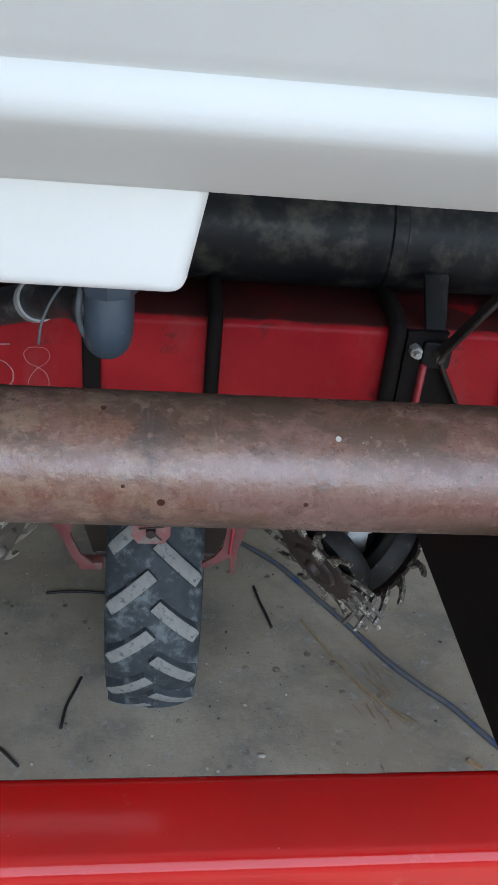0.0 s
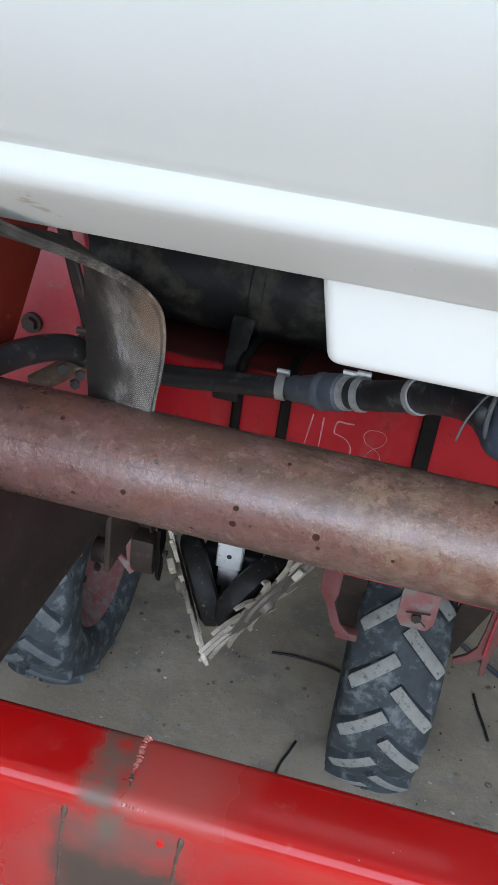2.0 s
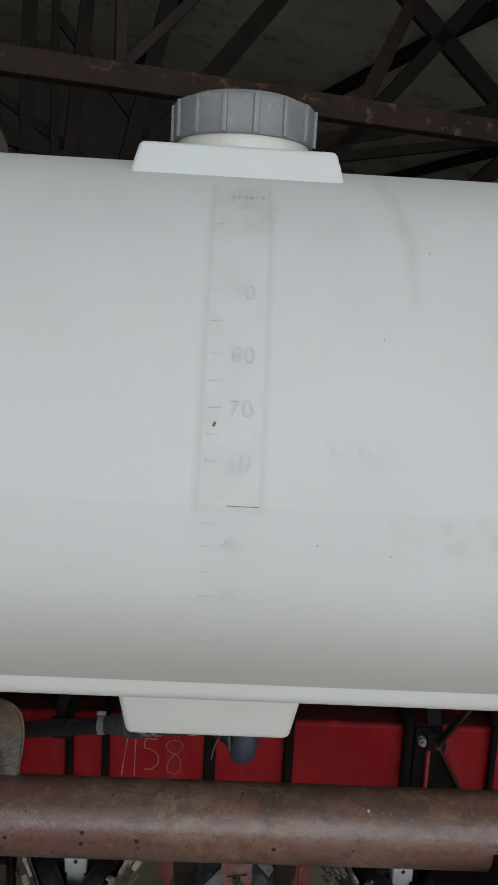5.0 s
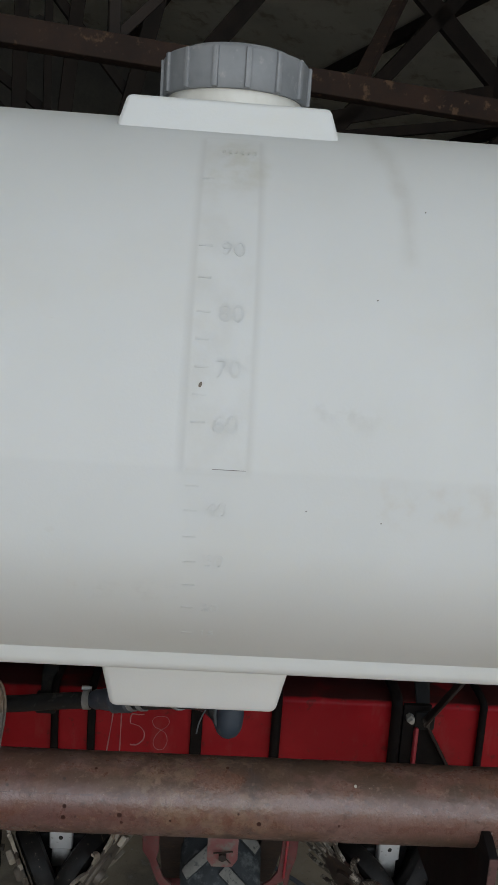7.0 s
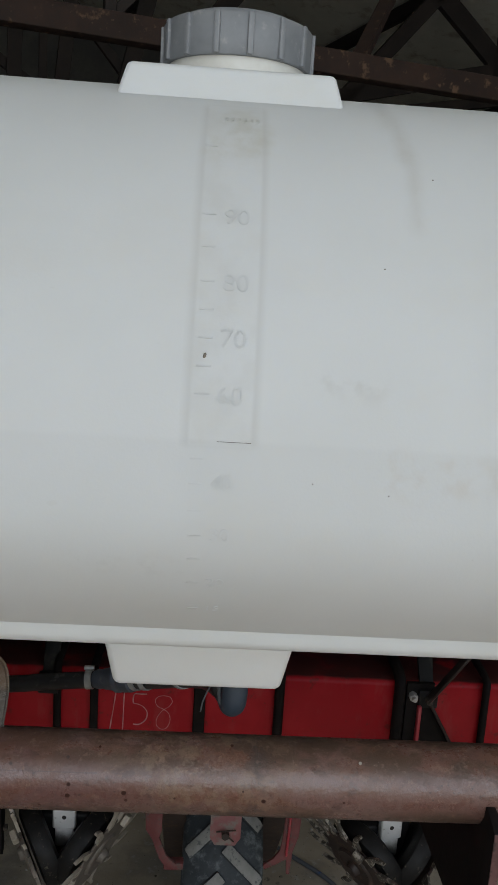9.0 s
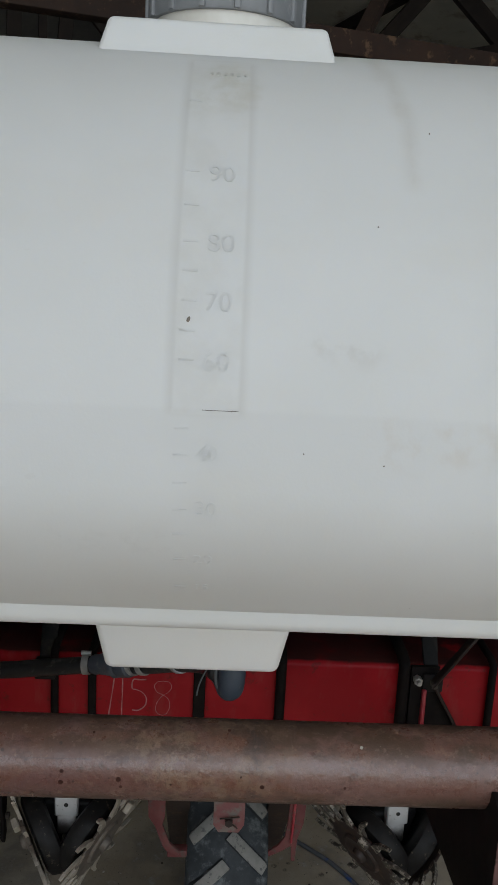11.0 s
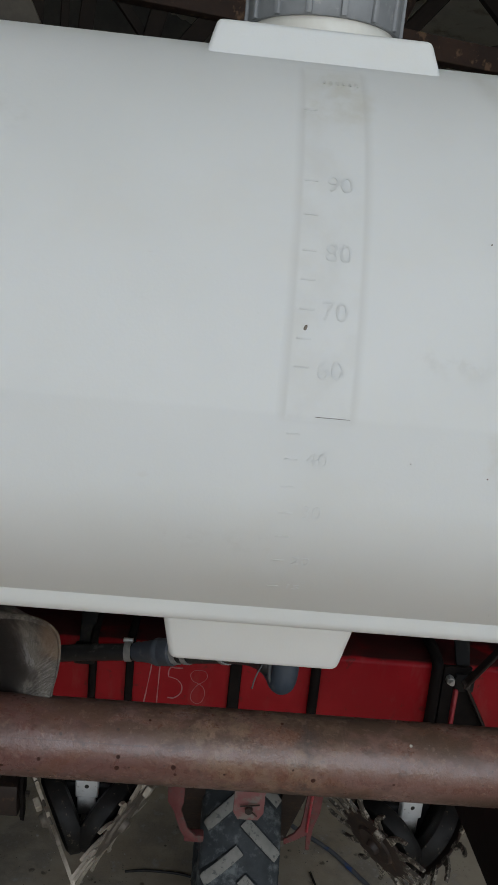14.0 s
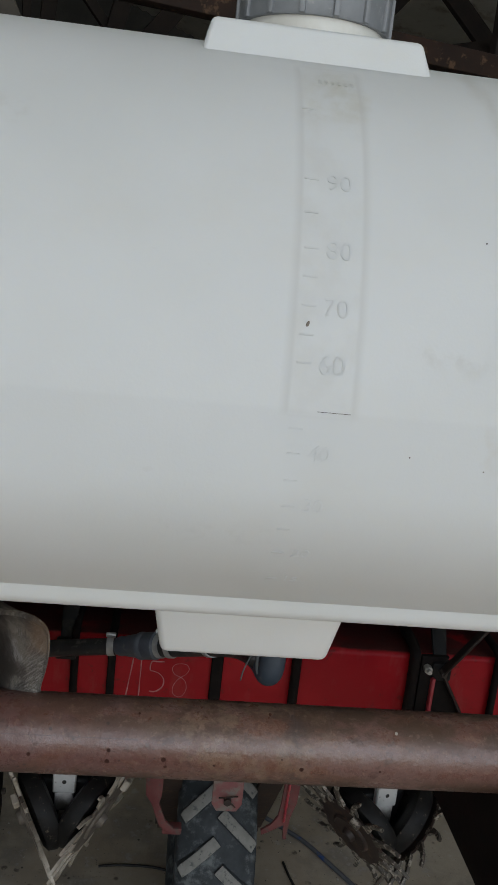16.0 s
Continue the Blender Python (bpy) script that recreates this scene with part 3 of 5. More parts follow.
def move(bm, m):
    bmesh.ops.transform(bm, matrix=m, verts=bm.verts)
    return bm


def bevel(bm, width, seg=2, least=30):
    edges = [e for e in bm.edges if len(e.link_faces) == 2 and e.calc_face_angle(0) > radians(least)]
    if width:
        bmesh.ops.bevel(bm, geom=edges, offset=width, segments=seg, affect="EDGES", profile=0.5)
    return bm


def box(a, b, width=0.0, seg=2):
    bm = bmesh.new()
    c = [(p + q) / 2 for p, q in zip(a, b)]
    bmesh.ops.create_cube(bm, size=1, matrix=Matrix.Translation(c) @ Matrix.Diagonal((*[abs(q - p) for p, q in zip(a, b)], 1)))
    return bevel(bm, width, seg)


def rod(p, q, r, n=20, r2=None, width=0.0):
    bm = bmesh.new()
    p, q = Vector(p), Vector(q)
    d = q - p
    bmesh.ops.create_cone(bm, cap_ends=True, segments=n, radius1=r, radius2=r if r2 is None else r2, depth=d.length, matrix=Matrix.Translation((p + q) / 2) @ d.to_track_quat("Z", "Y").to_matrix().to_4x4())
    return bevel(bm, width, 2, 50)


def bar(p, q, wide, thick, up=(0, 0, 1), width=0.002):
    """A flat bar from p to q; wide lies across up."""
    p, q, up = Vector(p), Vector(q), Vector(up)
    d = (q - p).normalized()
    side = d.cross(up).normalized()
    n = side.cross(d)
    bm = box((-wide / 2, -thick / 2, 0), (wide / 2, thick / 2, (q - p).length), width, 1)
    m = Matrix((side, n, d)).transposed().to_4x4()
    m.translation = p
    return move(bm, m)


def plate(pts, x0, x1, width=0.0, holes=(), axis="x"):
    """A polygon of (y, z), with round holes (y, z, r), made thick along x (or of (x, z) along y)."""
    bm = bmesh.new()
    edges = []
    for loop in [pts] + [[(y + r * math.cos(a / 16 * math.tau), z + r * math.sin(a / 16 * math.tau)) for a in range(16)] for y, z, r in holes]:
        vs = [bm.verts.new((x0, y, z)) for y, z in loop]
        edges += [bm.edges.new((vs[i], vs[(i + 1) % len(vs)])) for i in range(len(vs))]
    bmesh.ops.triangle_fill(bm, use_beauty=True, edges=edges)
    bmesh.ops.dissolve_limit(bm, angle_limit=0.01, verts=bm.verts, edges=bm.edges) if not holes else None
    got = bmesh.ops.extrude_face_region(bm, geom=list(bm.faces))
    bmesh.ops.translate(bm, vec=(x1 - x0, 0, 0), verts=[v for v in got["geom"] if isinstance(v, bmesh.types.BMVert)])
    bmesh.ops.recalc_face_normals(bm, faces=bm.faces)
    if axis == "y":
        move(bm, Matrix(((0, 1, 0, 0), (1, 0, 0, 0), (0, 0, 1, 0), (0, 0, 0, 1))))
        bmesh.ops.reverse_faces(bm, faces=bm.faces)
    return bevel(bm, width, 2, 50)


def smooth_path(pts, steps=6):
    """Points along a Catmull-Rom curve through pts."""
    p = [Vector(v) for v in pts]
    p = [2 * p[0] - p[1]] + p + [2 * p[-1] - p[-2]]
    out = []
    for i in range(1, len(p) - 2):
        for k in range(steps):
            t = k / steps
            out.append(0.5 * (2 * p[i] + (p[i + 1] - p[i - 1]) * t + (2 * p[i - 1] - 5 * p[i] + 4 * p[i + 1] - p[i + 2]) * t * t + (3 * p[i] - p[i - 1] - 3 * p[i + 1] + p[i + 2]) * t**3))
    return out + [p[-2]]


def sweep(pts, r, n=14, steps=6, caps=True):
    """A round tube along a smooth curve; r may be a function of the way along, 0 to 1."""
    path = smooth_path(pts, steps)
    bm = bmesh.new()
    rings, side = [], None
    for i, c in enumerate(path):
        d = (path[min(i + 1, len(path) - 1)] - path[max(i - 1, 0)]).normalized()
        side = (side - d * side.dot(d)).normalized() if side else d.orthogonal().normalized()
        up = d.cross(side)
        rr = r(i / (len(path) - 1)) if callable(r) else r
        rings.append([bm.verts.new(c + (side * math.cos(k / n * math.tau) + up * math.sin(k / n * math.tau)) * rr) for k in range(n)])
    for a, b in zip(rings, rings[1:]):
        for k in range(n):
            bm.faces.new((a[k], a[(k + 1) % n], b[(k + 1) % n], b[k]))
    if caps:
        bm.faces.new(list(reversed(rings[0]))), bm.faces.new(rings[-1])
    return bm


def lathe(profile, m=Matrix(), n=40):
    """Turns a profile of (radius, height) round z."""
    bm = bmesh.new()
    rings = [[bm.verts.new((r * math.cos(k / n * math.tau), r * math.sin(k / n * math.tau), h)) for k in range(n)] if r > 1e-6 else [bm.verts.new((0, 0, h))] for r, h in profile]
    for a, b in zip(rings, rings[1:]):
        for k in range(n):
            j = (k + 1) % n
            if len(a) == 1 and len(b) > 1:
                bm.faces.new((a[0], b[j], b[k]))
            elif len(b) == 1 and len(a) > 1:
                bm.faces.new((a[k], a[j], b[0]))
            elif len(a) > 1:
                bm.faces.new((a[k], a[j], b[j], b[k]))
    bmesh.ops.recalc_face_normals(bm, faces=bm.faces)
    return move(bm, m)


def join(*bms):
    """One bmesh out of several."""
    out = bmesh.new()
    for b in bms:
        me = bpy.data.meshes.new("joined")
        b.to_mesh(me)
        b.free()
        out.from_mesh(me)
        bpy.data.meshes.remove(me)
    return out


def weld(pts, r=0.004, seed=0):
    """An uneven, rippled weld bead along a path."""
    rng = random.Random(seed)
    wob = [rng.uniform(0.75, 1.25) for _ in range(400)]
    return sweep(pts, lambda t: r * wob[int(t * 60)] * (1 if 0.02 < t < 0.98 else 0.4), 8, 12)


ALONG_X = Matrix.Rotation(radians(90), 4, "Y")


# ---- the shed: floor, walls, roof with trusses ----
floor = tagged(part("floor", box((-9, -9, -0.15), (9, 14, 0)), CONC), "weathered grey concrete shed floor with stains and crumbs", "floor", kind="structure")
for pts, seed in (([(-1.3, 0.24), (-0.94, 0.30), (-0.8, 0.335), (-0.71, 0.37), (-0.5, 0.36), (-0.2, 0.4)], 1), ([(-0.75, 0.47), (-0.74, 0.4), (-0.71, 0.37), (-0.66, 0.38), (-0.63, 0.44)], 2), ([(-0.71, 0.37), (-0.65, 0.34), (-0.6, 0.29), (-0.57, 0.1)], 3)):
    rng = random.Random(seed)
    path = smooth_path([(x, y, 0) for x, y in pts], 8)
    bm = bmesh.new()
    rows = []
    for c in path:
        w = rng.uniform(0.0012, 0.003)
        c = c + Vector((rng.uniform(-1, 1), rng.uniform(-1, 1), 0)) * 0.003
        rows.append([bm.verts.new((c.x, c.y - w, 0.0006)), bm.verts.new((c.x, c.y + w, 0.0006))])
    for a, b in zip(rows, rows[1:]):
        bm.faces.new((a[0], b[0], b[1], a[1]))
    part("crack", bm, DARKCRUMB, floor, "dark crack in the concrete")

TURN = Matrix.Rotation(radians(18), 4, "Z")


def shed(name, bm, material, label, category):
    return tagged(part(name, move(bm, TURN), material), label, category, kind="structure")


def roof_z(x):
    return 5.6 - 0.26 * abs(x - 1.0)


bm = bmesh.new()
cols = 260
line = []
for k in range(cols + 1):
    x = -9 + 18 * k / cols
    line.append((x, roof_z(x) + 0.012 * math.cos(k * math.pi)))
a = [bm.verts.new((x, -3.6, z)) for x, z in line]
b = [bm.verts.new((x, 12, z)) for x, z in line]
for k in range(cols):
    bm.faces.new((a[k], a[k + 1], b[k + 1], b[k]))
shed("roof", bm, SHEET, "weathered corrugated metal roof sheet, rust stained", "roof")
shed("wall_back", box((-9, 12, 0), (9, 12.2, 5.7)), WALLMAT, "dull grey metal sheet wall of the shed", "wall")
shed("wall_west", box((-9.2, -3.6, 0), (-9, 12.2, 5.7)), WALLMAT, "dull grey metal sheet wall of the shed", "wall")
shed("wall_east", box((9, -3.6, 0), (9.2, 12.2, 5.7)), WALLMAT, "dull grey metal sheet wall of the shed", "wall")
shed("wall_front", join(box((-9, -3.8, 0), (-4.6, -3.6, 4.6)), box((5.4, -3.8, 0), (9, -3.6, 4.6)), box((-9, -3.8, 4.2), (9, -3.6, 5.7))), WALLMAT, "metal sheet wall round the open front of the shed", "wall")


truss = thing("roof_truss", "dark rusty steel lattice truss under the roof sheets", "truss", "roof trusses")
part("bottom_chord", move(box((-8.9, 2.88, 2.89), (8.9, 2.98, 3.0), 0.006), TURN), RUST, truss, "rust-brown square steel tube")
for s in (-1, 1):
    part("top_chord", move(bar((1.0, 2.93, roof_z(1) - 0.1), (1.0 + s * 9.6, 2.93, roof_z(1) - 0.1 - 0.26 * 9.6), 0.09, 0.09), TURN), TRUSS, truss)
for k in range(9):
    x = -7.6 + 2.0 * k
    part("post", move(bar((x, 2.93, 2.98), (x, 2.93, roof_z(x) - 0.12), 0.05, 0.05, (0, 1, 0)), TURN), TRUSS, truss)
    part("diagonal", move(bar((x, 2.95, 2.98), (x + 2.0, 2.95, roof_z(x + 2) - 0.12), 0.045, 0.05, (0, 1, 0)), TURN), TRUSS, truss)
far = thing("roof_truss", "dark steel lattice truss with close posts under the roof", "truss", "roof trusses")
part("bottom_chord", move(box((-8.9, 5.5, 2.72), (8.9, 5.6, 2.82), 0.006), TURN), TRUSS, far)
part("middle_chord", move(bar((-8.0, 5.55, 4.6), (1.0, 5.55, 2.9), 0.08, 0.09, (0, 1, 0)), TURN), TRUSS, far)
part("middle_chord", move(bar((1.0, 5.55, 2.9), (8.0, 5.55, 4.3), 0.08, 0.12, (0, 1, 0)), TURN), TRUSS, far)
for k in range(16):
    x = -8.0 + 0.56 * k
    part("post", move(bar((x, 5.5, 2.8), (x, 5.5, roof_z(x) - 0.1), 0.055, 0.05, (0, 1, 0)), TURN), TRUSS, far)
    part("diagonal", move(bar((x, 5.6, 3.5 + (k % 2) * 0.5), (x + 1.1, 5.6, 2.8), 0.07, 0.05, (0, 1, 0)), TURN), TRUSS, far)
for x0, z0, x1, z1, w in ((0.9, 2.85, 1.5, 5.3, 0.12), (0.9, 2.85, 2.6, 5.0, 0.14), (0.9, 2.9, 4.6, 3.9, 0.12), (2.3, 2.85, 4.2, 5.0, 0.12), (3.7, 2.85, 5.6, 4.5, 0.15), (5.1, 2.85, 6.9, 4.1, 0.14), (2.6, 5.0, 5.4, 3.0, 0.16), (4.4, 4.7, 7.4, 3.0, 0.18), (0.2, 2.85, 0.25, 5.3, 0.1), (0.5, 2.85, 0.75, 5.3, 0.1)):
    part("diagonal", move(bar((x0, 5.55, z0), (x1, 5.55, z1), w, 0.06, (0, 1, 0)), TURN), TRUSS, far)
for k in range(9):
    x = -8.4 + 2.1 * k
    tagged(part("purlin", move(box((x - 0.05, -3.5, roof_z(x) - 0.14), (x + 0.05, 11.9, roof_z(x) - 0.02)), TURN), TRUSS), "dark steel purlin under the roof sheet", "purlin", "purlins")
tagged(part("roof_brace", move(bar((1.6, 2.95, 2.98), (2.9, 4.6, 4.5), 0.07, 0.05), TURN), RUST), "rusty slanting angle brace between roof trusses", "brace", "roof braces")

# ---- white tank ----
UPPER = [(0.08 - 0.335 * math.sin(radians(a)), 1.74 + 0.397 * math.cos(radians(a))) for a in range(0, 91, 5)]
LOWER = [(-0.255 + 0.41 * u * u / (u + 3), 1.74 - 0.1455 * u) for u in (0.08, 0.18, 0.3, 0.42, 0.54, 0.66, 0.78, 0.9, 1.0)]
RAIL = [(-0.147, 1.5895), (-0.1425, 1.5875), (-0.1405, 1.5855), (-0.141, 1.582), (-0.1415, 1.574), (-0.139, 1.5675), (-0.132, 1.5625), (-0.115, 1.5545), (-0.09, 1.543), (-0.05, 1.5255), (-0.03, 1.5165), (-0.022, 1.5125)]
HALF = UPPER + LOWER + RAIL


def tank_y(z):
    """The y of the tank's front at height z."""
    for (y0, z0), (y1, z1) in zip(HALF, HALF[1:]):
        if z1 <= z <= z0 and z0 > z1:
            return y0 + (y1 - y0) * (z0 - z) / (z0 - z1)
    return 0.08


def tank_body():
    ring = HALF + [(0.16 - y, z) for y, z in reversed(HALF[1:])]
    bm = bmesh.new()
    ends = [(-0.80, 0.0), (-0.80, 0.45), (-0.785, 0.72), (-0.75, 0.9), (-0.70, 0.98), (-0.64, 1.0)]
    xs = ends + [(-0.4, 1), (-0.2, 1), (0, 1), (0.2, 1), (0.4, 1)] + [(-x, s) for x, s in reversed(ends)]
    loops = []
    for x, s in xs[1:-1]:
        loops.append([bm.verts.new((x, 0.08 + (y - 0.08) * s, 1.80 + (z - 1.80) * s)) for y, z in ring])
    for a, b in zip(loops, loops[1:]):
        for k in range(len(ring)):
            j = (k + 1) % len(ring)
            bm.faces.new((a[k], b[k], b[j], a[j]))
    bm.faces.new(loops[0]), bm.faces.new(list(reversed(loops[-1])))
    bmesh.ops.recalc_face_normals(bm, faces=bm.faces)
    return bm


def frustum(x0, x1, y0, y1, z0, tx0, tx1, ty0, ty1, z1, width, seg=3):
    bm = bmesh.new()
    lo = [bm.verts.new(v) for v in ((x0, y0, z0), (x1, y0, z0), (x1, y1, z0), (x0, y1, z0))]
    hi = [bm.verts.new(v) for v in ((tx0, ty0, z1), (tx1, ty0, z1), (tx1, ty1, z1), (tx0, ty1, z1))]
    bm.faces.new(list(reversed(lo))), bm.faces.new(hi)
    for k in range(4):
        j = (k + 1) % 4
        bm.faces.new((lo[k], lo[j], hi[j], hi[k]))
    bmesh.ops.recalc_face_normals(bm, faces=bm.faces)
    return bevel(bm, width, seg)


tank = thing("liquid_tank", "white polyethylene liquid tank with grey screw lid, lying on steel cradles", "tank")
part("body", tank_body(), WHITE, tank, "dull white moulded plastic, lightly stained")
part("foot", frustum(-0.1015, 0.1025, 0.006, 0.155, 1.4425, -0.1165, 0.1175, -0.018, 0.176, 1.53, 0.009, 4), THICK, tank, "white moulded sump foot")
part("neck", frustum(-0.121, 0.127, -0.06, 0.22, 2.075, -0.1045, 0.1095, -0.0195, 0.18, 2.1465, 0.006, 4), THICK, tank, "white moulded filler neck")
part("flange", lathe([(0, 0), (0.0775, 0), (0.0775, 0.022), (0, 0.022)], Matrix.Translation((0.008, 0.08, 2.144)), 56), NECK, tank, "cream plastic ring")
CX, CY, CZ = 0.008, 0.08, 2.1635
lid = part("lid", lathe([(0.0, 0.0), (0.082, 0.0), (0.0832, 0.002), (0.0838, 0.040), (0.082, 0.0425), (0.0705, 0.043), (0.069, 0.046), (0.066, 0.0495), (0.0, 0.0505)], Matrix.Translation((CX, CY, CZ)), 60), CAPGREY, tank, "scuffed grey plastic screw lid with ribs")
rib = box((0.082, -0.0032, 0.0005), (0.0868, 0.0032, 0.0415), 0.0013, 2)
first_rib = part("rib", rib, CAPGREY, lid)
first_rib.matrix_basis = Matrix.Translation((CX, CY, CZ)) @ Matrix.Rotation(radians(-82), 4, "Z")
for k in range(1, 15):
    r = new("rib", first_rib.data)
    r.parent = lid
    r.matrix_basis = Matrix.Translation((CX, CY, CZ)) @ Matrix.Rotation(radians(-82 + 24 * k), 4, "Z")


def on_tank(x0, x1, z0, z1, out, steps=18, soft=0.002):
    """A thin sheet that follows the tank's front between two heights."""
    bm = bmesh.new()
    rows = []
    for k in range(steps + 1):
        z = z0 + (z1 - z0) * k / steps
        e = 0.004
        d = Vector((0, tank_y(z + e) - tank_y(z - e), 2 * e)).normalized()
        n = Vector((0, -d.z, d.y))
        c = Vector((0, tank_y(z), z))
        rows.append([bm.verts.new(c + n * o + Vector((x, 0, 0))) for x, o in ((x0, -0.002), (x0, out * 0.4), (x0 + soft, out), (x1 - soft, out), (x1, out * 0.4), (x1, -0.002))])
    for a, b in zip(rows, rows[1:]):
        for k in range(5):
            bm.faces.new((a[k], a[k + 1], b[k + 1], b[k]))
    bm.faces.new(rows[0]), bm.faces.new(list(reversed(rows[-1])))
    bmesh.ops.recalc_face_normals(bm, faces=bm.faces)
    return bm


strip = tank
part("scratch", on_tank(0.006, 0.0345, 1.8029, 1.8032, 0.0005, 1), SPOT, strip, "thin dark scratch at the scale's foot")
for x, z in ((-0.013, 2.054), (-0.011, 1.99), (-0.010, 1.962), (-0.009, 1.933), (-0.0085, 1.91), (-0.008, 1.887), (-0.0085, 1.864), (-0.0085, 1.8415)):
    part("scale_mark", on_tank(x - 0.0062, x + 0.0062, z - 0.0008, z + 0.0008, 0.0006, 2), RELIEF, strip)
for x, z in ((-0.010, 1.788), (-0.010, 1.767), (-0.010, 1.744), (-0.009, 1.721), (-0.009, 1.6976), (-0.009, 1.670), (-0.008, 1.632)):
    part("scale_mark", on_tank(x - 0.0058, x + 0.0058, z - 0.0007, z + 0.0007, 0.0006, 2), RELIEF, strip)


def lettering(name, words, x, z, size, depth, material, parent, label=""):
    cu = bpy.data.curves.new(name, "FONT")
    cu.body, cu.size, cu.extrude, cu.align_x, cu.align_y, cu.resolution_u = words, size, depth, "CENTER", "CENTER", 3
    ob = bpy.data.objects.new(name, cu)
    scene.collection.objects.link(ob)
    me = bpy.data.meshes.new_from_object(ob.evaluated_get(bpy.context.evaluated_depsgraph_get()))
    bpy.data.objects.remove(ob)
    bpy.data.curves.remove(cu)
    me.materials.append(material)
    e = 0.008
    lean = math.atan2(tank_y(z + e) - tank_y(z - e), 2 * e)
    t = new(name, me)
    t.parent = parent
    t.matrix_basis = Matrix.Translation((x, tank_y(z) - 0.0001, z)) @ Matrix.Rotation(radians(90) - lean, 4, "X")
    return tagged(t, label)


for words, x, z, size in (("90", 0.0135, 1.988, 0.023), ("80", 0.015, 1.932, 0.023), ("70", 0.015, 1.886, 0.023), ("60", 0.015, 1.840, 0.023), ("40", 0.012, 1.768, 0.018), ("30", 0.012, 1.722, 0.018), ("20", 0.011, 1.670, 0.017), ("15", 0.010, 1.632, 0.015)):
    lettering("number", words, x, z, size, 0.0004 if words in ("70", "60") else 0.00033, RELIEF, strip, "faint moulded number " + words)
for k in range(6):
    part("moulded_bar", on_tank(-0.002 + k * 0.006, 0.0015 + k * 0.006, 2.083, 2.0865, 0.0008, 1), RELIEF, strip)
for x, z, r in ((0.19, 2.035, 0.001), (0.088, 1.772, 0.0009), (0.142, 1.952, 0.001), (0.153, 1.765, 0.0009)):
    part("speck", rod((x, tank_y(z) + 0.001, z - r * 0.8), (x, tank_y(z) - 0.0006, z), r * 0.6, 8), SPOT, tank)

bm = bmesh.new()
bmesh.ops.create_icosphere(bm, subdivisions=2, radius=1, matrix=pose(-0.008, tank_y(1.872), 1.872, 0, 18, 0) @ Matrix.Diagonal((0.0014, 0.0007, 0.003, 1)))
part("dirt_drop", bm, HUBSTEEL, tank, "small dried drop of dirt")

# ---- brown frame pipe with its mounting plates ----
pipe = thing("frame_pipe", "brown-painted steel pipe with rust, spots and weld beads", "pipe")
part("tube", lathe([(0.044, -0.548), (0.0505, -0.548), (0.0512, -0.546), (0.0512, 1.7), (0.044, 1.7)], Matrix.Translation((0, 0.0735, 1.2837)) @ ALONG_X, 72), BROWN, pipe)
part("end_cap", rod((-0.544, 0.0735, 1.2837), (-0.541, 0.0735, 1.2837), 0.0445, 40), DARKSTEEL, pipe)
for x, low in ((-0.391, 1.036), (0.384, 1.064)):
    notch = [(0.0735 - 0.0515 * math.cos(radians(a)), 1.2837 - 0.0515 * math.sin(radians(a))) for a in range(0, 181, 20)]
    # Same steel on both plates; the right one has its shade put into the colour.
    pl = part("mounting_plate", plate([(-0.016, low), (0.43, low), (0.43, 1.10), (0.22, 1.235)] + list(reversed(notch)) + [(0.012, 1.284), (-0.016, 1.272)], x, x + 0.012, 0.001), PLATE if x < 0 else NEARBLACK, pipe, "dark brown rusty steel plate on edge" if x < 0 else "steel plate on edge, its shaded side coloured near black")
    # Front edge in a paler brown that carries the light it catches.
    part("plate_edge", box((x + 0.0005, -0.0175, low + 0.001), (x + 0.0115, -0.0155, 1.271), 0.0005, 1), LITEDGE, pl)
    part("weld_bead", weld([(x + 0.013, 0.0735 - 0.054 * math.cos(radians(a)), 1.2837 - 0.054 * math.sin(radians(a))) for a in (0, 12, 24, 38)], 0.0024, 3), BROWN, pl)
part("weld_bead", weld([(-0.408, 0.0735 - 0.0525 * math.cos(radians(a)), 1.2837 + 0.0525 * math.sin(radians(a))) for a in (-70, -35, 0, 35, 60, 90)], 0.0019, 5), BROWN, pipe)
for x, a, r in ((-0.254, 1, 0.0036), (-0.155, 12, 0.0036), (-0.156, -5, 0.0044), (-0.085, 2, 0.0046), (-0.192, -25, 0.0022), (-0.12, 66, 0.0024), (0.094, -4, 0.0042), (0.198, -2, 0.0026), (0.067, 10, 0.002), (0.051, 76, 0.003), (-0.02, -4, 0.0022), (-0.082, -10, 0.003), (-0.3, -14, 0.003), (-0.322, 60, 0.003)):
    n = Vector((0, -math.cos(radians(a)), math.sin(radians(a))))
    c = Vector((x, 0.0735, 1.2837))
    part("paint_spot", rod(c + n * 0.0508, c + n * 0.05145, r * 0.72, 9), SPOT, pipe, "dark drip spot")
n = Vector((0, -math.cos(radians(54.5)), math.sin(radians(54.5))))
part("paint_spot", rod(Vector((0.219, 0.0735, 1.2837)) + n * 0.0508, Vector((0.219, 0.0735, 1.2837)) + n * 0.0518, 0.0022, 8), CRUMB, pipe, "tiny white speck")

# ---- red toolbar with U-bolts ----
TY, TB, TT = 0.43, 1.066, 1.246
toolbar = thing("planter_toolbar", "red-painted square steel planter toolbar with dark U-bolts and chalk number", "toolbar")
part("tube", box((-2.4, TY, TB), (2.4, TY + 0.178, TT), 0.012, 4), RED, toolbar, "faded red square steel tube")


